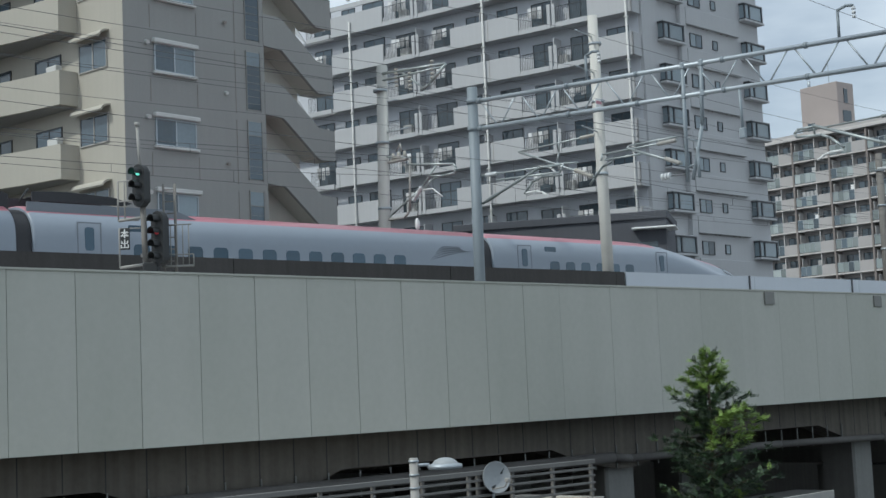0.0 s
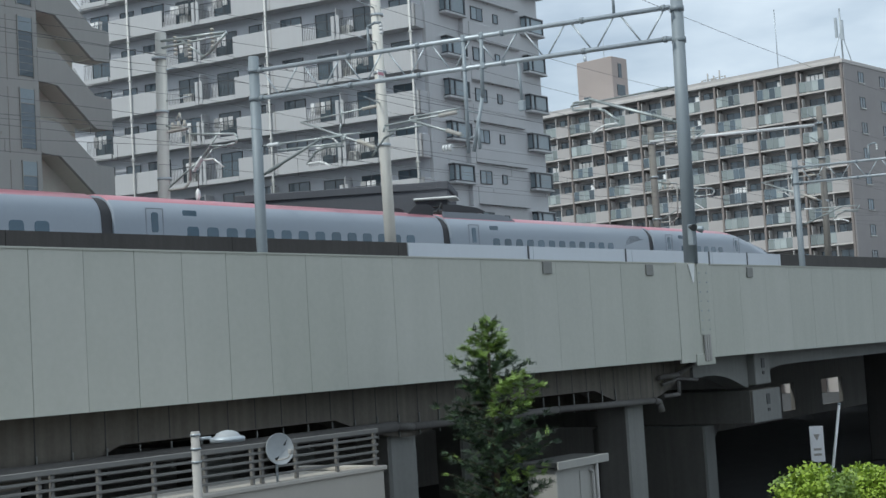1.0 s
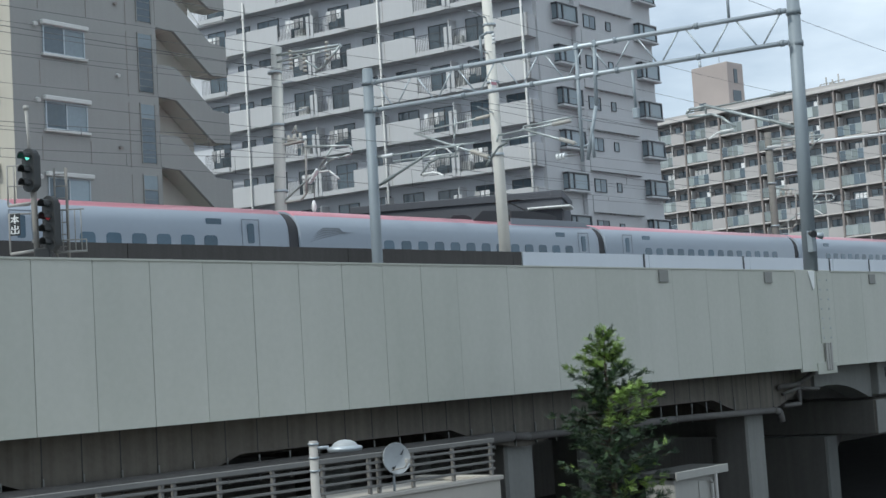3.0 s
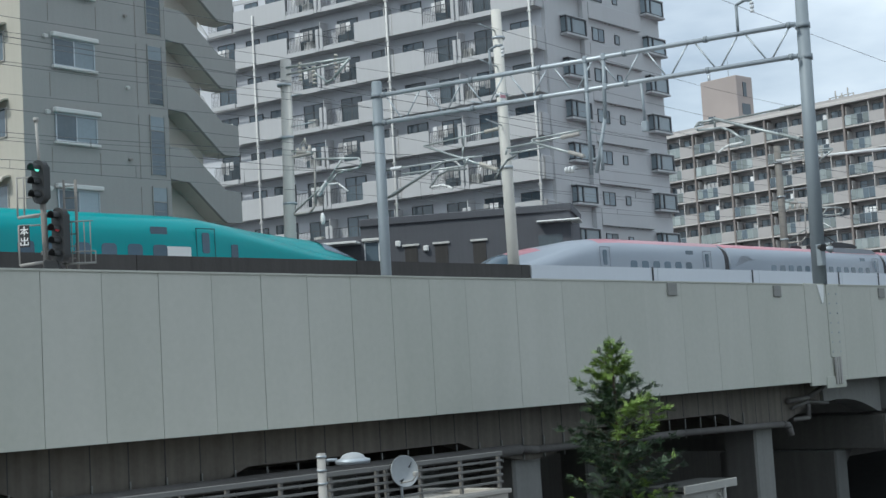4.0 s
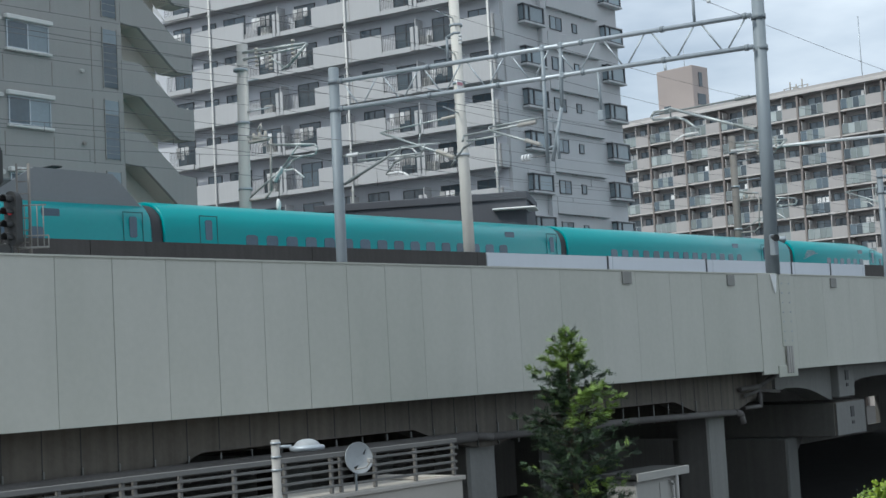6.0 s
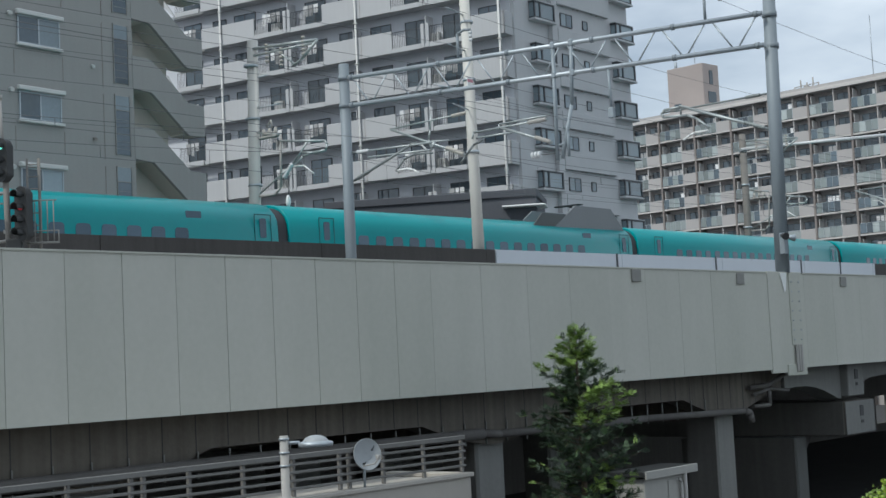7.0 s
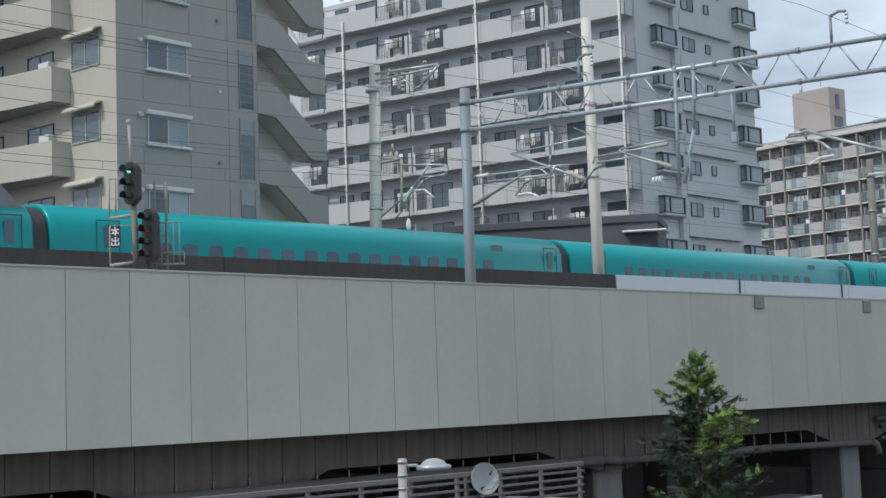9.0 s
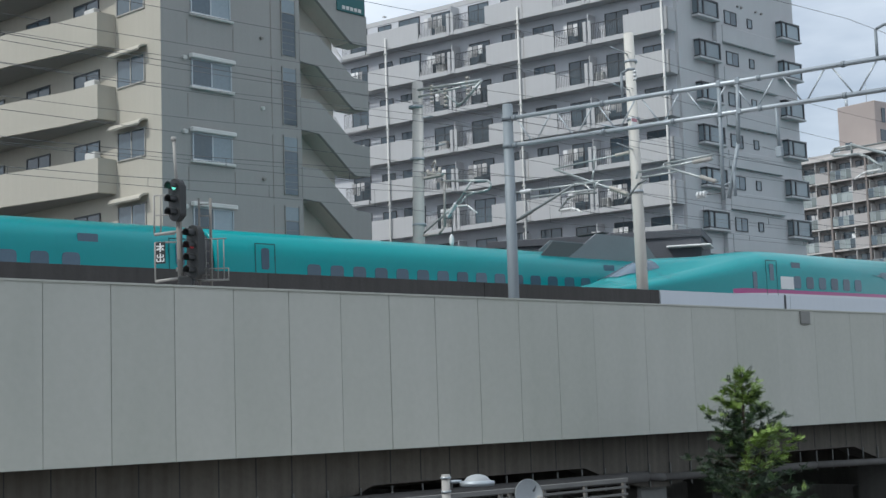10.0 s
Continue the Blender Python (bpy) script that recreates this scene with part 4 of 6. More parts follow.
                    part("laundry", s, CLOTH, floor, "washing hung out to dry")
                    x += wd + 0.08
                    if x > c - 0.4:
                        break
        # angled far end of the balcony row
        s = Shape()
        s.add([(0.0, 28.0, -0.3), (0.14, 28.0, -0.3), (0.14, 29.0, 1.15), (0.0, 29.0, 1.15), (0.0, 29.2, 1.15), (0.14, 29.2, 1.15), (0.14, 29.2, 0.8), (0.0, 29.2, 0.8)],
              [(0, 1, 2, 3), (3, 2, 5, 4), (4, 5, 6, 7), (7, 6, 1, 0), (0, 3, 4, 7), (1, 6, 5, 2)])
        part("angled_end", s, PALE_BALC, floor)
        for y, w, h, zc in ((1.7, 1.5, 1.2, 1.3), (4.4, 1.7, 1.8, 0.95), (7.4, 1.7, 1.8, 0.95), (10.3, 1.6, 1.25, 1.35), (13.0, 1.5, 1.25, 1.35), (15.8, 1.7, 1.8, 0.95), (19.2, 1.7, 1.8, 0.95), (22.2, 1.9, 1.25, 1.35), (24.6, 1.2, 1.0, 1.4), (27.2, 1.6, 2.0, 1.0)):
            window_part(floor, y, zc, w, h, 1.10, 2, False, False, True)
        for y in (6.1, 12.0, 17.6):
            s = Shape().box(0.14, y - 0.03, 0, 1.1, y + 0.03, 1.9)
            part("divider", s, GREY_WALL, floor)
        for y in (5.35, 18.7, 11.3):
            if rnd.random() < 0.7:
                s = Shape().box(0.6, y, 0.05, 0.95, y + 0.75, 0.75, b=0.03)
                part("air_unit", s, SILL, floor)
        # camera-side face: bay windows, small windows, shallow projecting band
        for x, ww, zz in ((4.05, 2.3, -0.725), (14.4, 2.3, -0.625)):
            bay = new("window")
            bay.parent = b
            bay.matrix_basis = TURN @ pose(x, 0, z + zz)
            s = Shape().box(-ww / 2, -0.42, -0.5, ww / 2, 0.0, 0.5)
            part("pane", s, CURTAIN, bay)
            s = Shape()
            for q in (-ww / 2, -ww / 2 + 0.62, ww / 2):
                s.box(q - 0.07, -0.48, -0.54, q + 0.07, -0.40, 0.54)
            s.box(-ww / 2 - 0.07, -0.48, 0.48, ww / 2 + 0.07, 0.0, 0.57)
            s.box(-ww / 2 - 0.07, -0.48, -0.57, ww / 2 + 0.07, 0.0, -0.48)
            part("window_frame", s, FRAME, bay)
            s = Shape().box(-ww / 2 - 0.15, -0.55, -0.72, ww / 2 + 0.15, 0.0, -0.58, b=0.02)
            part("window_sill", s, GREY_WALL, bay)
            s = Shape().box(-ww / 2 - 0.1, -0.5, 0.58, ww / 2 + 0.1, 0.0, 0.65, b=0.02)
            part("hood", s, GREY_WALL, bay)
        for x, w, h, n in ((7.35, 1.35, 0.82, 2), (9.75, 0.5, 0.55, 1)):
            win = window_part(b, x, z - 0.76, w, h, 0.0, n, False, False, False, CURTAIN)
            win.matrix_basis = TURN @ pose(x, 0, z - 0.76)
        on_face("band", Shape().box(5.9, -0.28, -2.66, 12.6, 0.02, -1.52, b=0.02), GREY_WALL, z=z)
        for x in (8.3, 8.8, 10.6, 11.3):
            on_face("vent", Shape().tube((0, 0.03, 0.05), (0, -0.1, 0), 0.08, n=8), RECESS, x=x, z=z + 0.2)
    on_face("duct", Shape().box(5.1, -0.34, 0, 5.75, 0.02, H - 4, b=0.03), GREY_WALL)
    for y in (0.35, 11.6, 23.6):
        s = Shape().tube((-0.12, y, 5), (-0.12, y, H - 1.5), 0.075, n=10)
        for k in floors:
            s.box(-0.24, y - 0.12, base + F * k - 0.24, 0.0, y + 0.12, base + F * k - 0.16)
        part("downpipe", s, SILL, b, "white rainwater downpipe")


def brown_block():
    """Long taupe flats: pale slabs, dark piers, alternate glass and solid balcony panels."""
    F = 2.83
    b = thing("apartment_building", pose(152.0, 54.0, 0, 0, 0, -6), "long taupe apartment block with glazed balconies", "building")
    LEN, BAY = 42.0, 5.28
    H = EYE + 29.1
    s = Shape()
    s.box(1.2, 0, 0, 13, LEN, H - 0.3)
    part("wall", s, PIER_BROWN, b)
    s = Shape()
    s.box(0.15, -0.25, 0, 13.0, 0.0, H - 0.2)
    part("gable", s, GABLE, b)
    s = Shape().box(-0.25, -0.35, H - 0.42, 13.2, LEN, H, b=0.04)
    part("roof", s, BROWN_SLAB, b)
    s = Shape().box(-0.1, 0, H, 0.1, LEN, H + 0.35)
    part("roof_edge", s, BROWN, b)
    rnd = random.Random(9)
    for k in range(11):
        z = H - 2.95 - F * k
        if z < 1:
            break
        s = Shape().box(0, 0, z - 0.26, 1.25, LEN, z - 0.06, b=0.02)
        part("slab", s, BROWN_SLAB, b)
        for i in range(8):
            y = i * BAY
            bal = new("balcony")
            bal.parent = b
            bal.matrix_basis = pose(0, y, z)
            s = Shape().box(0.0, 0.12, -0.06, 0.12, 2.05, 1.15, b=0.02)
            part("parapet", s, BROWN, bal)
            for q in range(4):
                ya = 2.07 + q * (BAY - 2.27) / 4
                part("pane", Shape().box(0.03, ya + 0.022, 0.02, 0.06, ya + (BAY - 2.27) / 4 - 0.022, 1.12), rnd.choice((FROST, FROST, FROST_PALE, GLASS)), bal)
            s = Shape()
            s.box(0.0, 2.07, 1.12, 0.1, BAY - 0.18, 1.17)
            for q in range(5):
                yy = 2.07 + q * (BAY - 2.27) / 4
                s.box(0.0, yy - 0.02, 0, 0.1, yy + 0.02, 1.14)
            part("railing", s, STEEL, bal)
            window_part(bal, 1.3, 1.1, 1.6, 1.9, 1.18, 2, False, False, True, CURTAIN if rnd.random() < 0.4 else GLASS)
            window_part(bal, 3.6, 1.1, 1.7, 1.9, 1.18, 2, False, False, True, CURTAIN if rnd.random() < 0.4 else GLASS)
            s = Shape().box(0.1, 2.02, 0, 0.25, 2.12, F - 0.3)
            part("post", s, BROWN_SLAB, bal)
            s = Shape().box(0.12, 4.9, 0, 1.15, 4.96, 2.2)
            part("divider", s, BROWN_SLAB, bal)
            if rnd.random() < 0.4:
                s = Shape()
                x = 2.4
                for q in range(rnd.randint(1, 4)):
                    wd = rnd.uniform(0.3, 0.5)
                    s.box(0.5, x, 0.6, 0.54, x + wd, 1.8)
                    x += wd + 0.12
                part("laundry", s, CLOTH, bal, "washing hung out to dry")
        window_part(b, 4.2, z + 1.3, 1.2, 1.1, -0.25, 2, True)
        window_part(b, 9.6, z + 1.3, 1.2, 1.1, -0.25, 2, True)
    for i in range(9):
        s = Shape().box(-0.06, i * BAY - 0.13, 0, 1.2, i * BAY + 0.13, H - 0.4, b=0.03)
        part("pier", s, BROWN_DK, b)
    s = Shape().box(3.0, 31.9, H, 6.4, 37.3, H + 6.5, b=0.05)
    tw = part("tower", s, TOWER, b, "brown lift tower on the roof")
    s = Shape().box(4.3, 31.82, H + 3.9, 5.0, 31.9, H + 5.7)
    part("opening", s, GLASS, tw)
    s = Shape().box(3.9, 31.84, H + 1.6, 5.6, 31.9, H + 3.0)
    part("opening", s, GLASS, tw)
    s = Shape().box(2.92, 35.4, H + 0.6, 3.0, 36.4, H + 1.9)
    part("opening", s, GLASS, tw)
    s = Shape()
    for q, (y, h) in enumerate(((15.2, 1.0), (15.9, 1.7), (16.7, 1.2), (17.5, 1.6), (18.3, 0.9))):
        s = Shape().tube((1.6, y, H), (1.6, y, H + h), 0.09, n=8)
        s.box(1.3, y - 0.28, H, 1.9, y + 0.28, H + 0.5 + 0.15 * (q % 3), b=0.04)
        part("roof_plant", s, POLE_OLD, b)
    part("roof_plant", Shape().tube((1.6, 15.2, H + 0.95), (1.6, 18.3, H + 0.85), 0.05, n=8), POLE_OLD, b)
    part("roof_box", Shape().box(1.0, 21.8, H, 2.0, 23.6, H + 0.45, b=0.05), POLE_OLD, b)
    s = Shape()
    s.pipe([(2.0, 0.6, H), (2.0, 0.6, H + 6.0)], 0.10)
    s.pipe([(2.6, -0.1, H), (2.0, 0.6, H + 3.5)], 0.05)
    s.pipe([(1.4, 1.6, H), (2.0, 0.6, H + 3.5)], 0.05)
    s.box(1.75, 0.2, H + 2.4, 1.95, 0.5, H + 4.6)
    s.box(1.75, 0.9, H + 2.8, 1.95, 1.2, H + 5.0)
    part("antenna", s, STEEL, b, "steel lattice antenna on the roof")
    s = Shape().tube((2, 8.5, H), (2, 8.5, H + 7.5), 0.05, n=6)
    part("mast", s, STEEL, b)
    s = Shape().tube((4.5, 34.0, H + 6.5), (4.5, 34.0, H + 9.5), 0.04, n=6)
    s.tube((4.0, 36.6, H + 6.5), (4.0, 36.6, H + 7.5), 0.2, n=8)
    part("aerial", s, STEEL, tw)


def dark_block():
    """Low charcoal building behind the line, with white canopies."""
    b = thing("low_building", pose(67.4, 47.6, 0, 0, 0, 30), "low charcoal-clad building with white canopies", "building")
    # local +y runs along the face that looks to -x
    top = EYE + 9.75
    s = Shape()
    s.box(0.0, 0.0, 0, 6.0, 12.4, top - 0.45)
    s.box(0.2, 12.4, 0, 6.0, 22, top - 0.95)
    part("wall", s, SHED, b)
    s = Shape().box(-0.12, -0.12, top - 0.45, 6.1, 12.45, top, b=0.04)
    part("parapet", s, SHED, b)
    s = Shape().box(-0.9, 12.46, top - 1.45, 0.25, 18.5, top - 1.3, b=0.03)
    part("canopy", s, WHITE, b, "white entrance canopy")
    s = Shape().box(-0.6, -0.6, top - 1.06, 1.4, 1.9, top - 0.94, b=0.04)
    part("canopy", s, WHITE, b, "white corner canopy")
    for y in (5.36, 7.6, 9.4):
        s = Shape().box(-0.12, y - 0.5, top - 1.80, 0.0, y + 0.5, top - 1.68, b=0.01)
        part("hood", s, SILL, b)
        s = Shape().box(-0.03, y - 0.38, top - 3.9, 0.0, y + 0.38, top - 1.82)
        part("door", s, BARRIER_DARK, b)
    for y, z in ((8.5, top - 2.0), (10.15, top - 1.6)):
        s = Shape().box(-0.22, y - 0.16, z - 0.17, 0.0, y + 0.16, z + 0.17, b=0.05)
        part("wall_lamp", s, WHITE, b)
    window_part(b, 11.75, top - 2.2, 0.8, 1.6, 0.0, 1, True, True, True, None, WHITE)
    s = Shape()
    s.box(-0.04, 0.5, top - 3.1, 0.02, 1.9, top - 1.75)
    part("window", s, GLASS, b)


# ---- line equipment ----
def portal(x1, y1, x4, y4, label):
    """Portal over the near tracks: two round posts, a two-chord truss and hanging frames."""
    p = thing("catenary_portal", pose(0, 0, 0), label, "portal", "catenary portals")
    lo, hi = EYE + 8.58, EYE + 9.50
    s = Shape().tube((x1 - 0.05, y1, EYE - 0.2), (x1 + 0.02, y1, EYE + 9.98), 0.185, 0.17, 16)
    post = part("post", s, POLE_GREY, p)
    for z in (lo, hi):
        part("collar", Shape().tube((x1, y1, z - 0.07), (x1, y1, z + 0.07), 0.195, n=16), POLE_GREY, post)
    s = Shape().tube((x4 + 0.35, y4 + 0.12, wall_top(37)), (x4 + 0.66, y4 + 0.12, EYE + 10.6), 0.20, 0.18, 18)
    post = part("post", s, POLE_GREY, p)
    for z in (lo, hi):
        part("collar", Shape().tube((x4 + 0.61, y4 + 0.12, z - 0.08), (x4 + 0.61, y4 + 0.12, z + 0.08), 0.21, n=16), POLE_GREY, post)

    def at(u, z):
        return (x1 + (x4 + 0.28 - x1) * u, y1 + (y4 - y1) * u, z)

    for z in (lo, hi):
        s = Shape().tube(at(0.012, z), at(0.988, z), 0.072, n=12)
        c = part("chord", s, STEEL, p)
        for u in (0.02, 0.25, 0.42, 0.62, 0.80, 0.975):
            part("flange", Shape().tube(at(u - 0.004, z), at(u + 0.004, z), 0.095, n=12), POLE_GREY, c)
    low = [0.07 + 0.1075 * i for i in range(9)]
    for i, u in enumerate(low):
        for e in (u - 0.048, u + 0.048):
            if 0.015 < e < 0.985:
                part("brace", Shape().tube(at(u + 0.004 * (1 if e > u else -1), lo), at(e, hi), 0.026, n=6), STEEL, p)
    for u, e, bot in ((0.529, 0.526, 5.96), (0.572, 0.566, 7.6)):
        s = Shape()
        a, b = at(u, hi + 0.12), at(e, EYE + bot)
        s.tube(a, b, 0.062, n=8)
        for z in (lo, hi):
            q = at(u, z)
            s.box(q[0] - 0.08, q[1] - 0.085, z - 0.09, q[0] + 0.08, q[1] + 0.085, z + 0.09, b=0.02)
        part("hanging_frame", s, SHIELD, p)
    s = Shape()
    s.tube(at(0.566, EYE + 7.65), at(0.538, EYE + 6.0), 0.06, n=8)
    s.tube(at(0.552, EYE + 7.0), at(0.553, EYE + 6.05), 0.05, n=8)
    s.tube(at(0.527, EYE + 7.3), at(0.556, EYE + 7.15), 0.035, n=8)
    s.tube(at(0.527, EYE + 6.4), at(0.552, EYE + 6.5), 0.035, n=8)
    part("hanging_strut", s, SHIELD, p)
    s = Shape().tube(at(0.653, lo), at(0.655, EYE + 7.35), 0.045, n=8)
    s.box(at(0.655, 0)[0] - 0.07, at(0.655, 0)[1] - 0.1, EYE + 7.05, at(0.655, 0)[0] + 0.07, at(0.655, 0)[1] + 0.1, EYE + 7.36, b=0.02)
    part("drop_bar", s, SHIELD, p)
    for u in (0.30, 0.87):
        s = Shape()
        a = at(u, hi)
        s.pipe([a, (a[0], a[1], a[2] + 0.85), (a[0] + 0.05, a[1] - 0.25, a[2] + 0.95), (a[0] + 0.1, a[1] - 0.45, a[2] + 0.92)], 0.045)
        br = part("wire_bracket", s, POLE_GREY, p)
        s = Shape()
        for q in range(3):
            s.tube((a[0] + 0.1, a[1] - 0.45, a[2] + 0.88 - q * 0.12), (a[0] + 0.1, a[1] - 0.45, a[2] + 0.80 - q * 0.12), 0.055, n=10)
        part("insulator", s, INSUL, br)
    return at


def bracket_arm(x, y, dz, label, lines, sheds=(), white=()):
    """Bracket arm across the track: tubes by name as (y, height over the eye) runs, ribbed insulators, a white steady arm."""
    c = thing("bracket_arm", pose(x, y, EYE + dz), label, "arm", "overhead line bracket arms")

    def at(q):
        return (0.0 if len(q) < 3 else q[2], q[0] - y, q[1])

    for name, r, material, pts in lines:
        part(name, Shape().pipe([at(q) for q in pts], r, 10), material, c)
    for a, b, r, material in sheds:
        a, b = Vector(at(a)), Vector(at(b))
        u = (b - a).normalized().orthogonal().normalized()
        w = (b - a).normalized().cross(u)
        rings = []
        for q in range(15):
            m, rr = a.lerp(b, q / 14), r * (1.0 if q % 2 else 0.68)
            rings.append([(m + (u * math.cos(e) + w * math.sin(e)) * rr)[:] for e in [2 * math.pi * k / 12 for k in range(12)]])
        part("insulator", Shape().loft(rings), material, c)
    if white:
        part("steady_arm", Shape().pipe([at(q) for q in white], 0.034, 8), WHITE, c, "white curved steady arm")
    return c


def arm_near_mast(x, dz):
    bracket_arm(x, 33.45, dz, "tubular bracket arm with pale insulators on a concrete mast", (
        ("strut", 0.045, ARM, [(33.62, 7.85), (37.57, 9.46)]),
        ("stay", 0.032, ARM, [(33.55, 9.56), (37.6, 9.47)]),
        ("drop_tube", 0.035, ARM, [(35.45, 9.75), (35.52, 9.14), (35.63, 8.78), (35.5, 8.4)]),
        ("registration_tube", 0.032, ARM, [(34.6, 8.62), (36.6, 8.75)])),
        (((33.9, 7.97), (34.75, 8.33), 0.10, INSUL_OLD), ((33.7, 9.56), (34.42, 9.54), 0.075, INSUL_OLD)),
        [(36.5, 8.72), (36.0, 8.62), (35.7, 8.35)])


def arm_far_mast(x, dz):
    bracket_arm(x, 43.5, dz, "curved tubular bracket arm with hanging gear on a far mast", (
        ("stay", 0.05, ARM, [(43.31, 9.95), (41.98, 9.72)]),
        ("registration_tube", 0.05, ARM, [(42.0, 9.43), (39.5, 9.1), (39.35, 8.94), (39.46, 8.72), (40.1, 8.70), (40.8, 8.78)]),
        ("strut", 0.04, ARM, [(40.4, 9.22), (41.36, 8.37), (43.3, 7.4)]),
        ("drop_tube", 0.035, ARM, [(41.16, 8.34), (40.75, 8.63), (40.26, 8.70)]),
        ("cable_pipe", 0.05, POLE_OLD, [(41.95, 9.69), (42.08, 7.52), (42.4, 7.26), (43.38, 7.28)]),
        ("hanger", 0.02, WIRE, [(41.5, 8.05), (41.56, 7.81), (41.65, 7.17)])),
        (((41.35, 8.41), (41.85, 7.89), 0.10, INSUL), ((42.95, 9.86), (42.4, 9.78), 0.10, POLE_OLD)),
        [(41.26, 8.28), (40.71, 8.25), (40.17, 7.86)])
    c = thing("line_weight", pose(x, 41.68, EYE + dz + 6.66), "white capsule hanging below a bracket arm", "weight")
    part("body", Shape().turn((0, 0, 0), [(0.001, 0.0), (0.07, 0.04), (0.10, 0.14), (0.10, 0.34), (0.05, 0.47), (0.001, 0.52)], 14), WHITE, c)


def arm_post(x, dz):
    bracket_arm(x, 31.6, dz, "tubular bracket arm on the portal post", (
        ("strut", 0.045, ARM_DARK, [(31.68, 6.09), (29.21, 6.92)]),
        ("stay", 0.032, ARM, [(31.70, 7.02), (28.34, 6.90)]),
        ("registration_tube", 0.034, ARM, [(31.0, 6.78), (28.36, 6.67), (28.2, 6.9)]),
        ("drop_tube", 0.035, ARM_DARK, [(29.85, 6.18), (29.5, 6.51), (29.07, 6.63), (28.3, 6.57)])),
        (((31.5, 6.15), (31.0, 6.32), 0.07, ARM_DARK), ((31.5, 7.01), (31.0, 7.0), 0.065, INSUL)),
        [(29.8, 6.2), (29.34, 6.2), (29.1, 6.13), (28.9, 6.02)])


def arm_frame(x, dz):
    bracket_arm(x, 24.8, dz, "tubular bracket arm hung from the portal frame", (
        ("stay", 0.032, ARM, [(24.75, 7.38), (26.65, 7.37), (26.72, 7.2)]),
        ("registration_tube", 0.034, ARM, [(24.8, 7.27), (27.68, 7.25), (27.75, 7.05)]),
        ("strut", 0.04, ARM, [(24.7, 6.53), (26.66, 7.28)]),
        ("steady_tube", 0.032, ARM, [(26.2, 7.05), (27.58, 7.06)]),
        ("drop_tube", 0.035, ARM_DARK, [(28.26, 6.34), (28.06, 6.54), (27.71, 6.86), (27.32, 6.98)])),
        (((24.85, 7.27), (25.55, 7.26), 0.075, POLE_OLD), ((24.75, 6.55), (25.3, 6.77), 0.075, POLE_OLD)))


def arm_wall(x, dz):
    bracket_arm(x, 18.2, dz, "long tubular bracket arm on the portal post at the wall", (
        ("strut", 0.045, ARM, [(18.25, 6.17), (21.12, 7.28)]),
        ("stay", 0.028, ARM_DARK, [(18.3, 7.21), (21.71, 7.16)]),
        ("registration_tube", 0.04, ARM, [(21.1, 7.25), (21.65, 7.24), (21.76, 7.12), (21.68, 7.02), (20.9, 6.97), (20.6, 6.84), (20.19, 6.49)]),
        ("clip", 0.03, ARM_DARK, [(21.1, 7.25), (21.1, 6.97)])),
        (((18.4, 6.23), (19.05, 6.49), 0.065, ARM_DARK), ((18.5, 7.21), (18.96, 7.2), 0.06, ARM_DARK)),
        [(21.06, 6.25), (20.85, 6.36), (20.65, 6.42), (20.22, 6.42)])


def mast(x, y, top, r, material, label, lean=0.0):
    m = thing("catenary_mast", pose(x, y, 0), label, "mast", "catenary masts")
    s = Shape().tube((0, 0, rail_z(x) - 1.0), (-lean, 0, EYE + top), r * 1.06, r * 0.9, 18)
    p = part("pole", s, material, m)
    for z in (EYE + top - 1.15, EYE + top - 3.4, EYE + top - 6.2):
        part("band", Shape().tube((-lean * 0.6, 0, z), (-lean * 0.6, 0, z + 0.10), r * 1.18, n=18), STEEL, p)
    near = y < 40
    node = -3 + 45 * round((x + 3) / 45)
    for wy, wz in (((33.3, 13.3), (33.3, 11.9), (33.9, 10.4), (33.2, 9.6)) if near else ((43.5, 13.5), (43.0, 12.3), (42.3, 11.0), (43.3, 9.7))):
        s = Shape().tube((-lean * 0.6, 0, EYE + wz), (node - x, wy - y, EYE + wz + GRADE * node * 0.3), 0.03, n=6)
        part("wire_arm", s, STEEL, m)
    return m


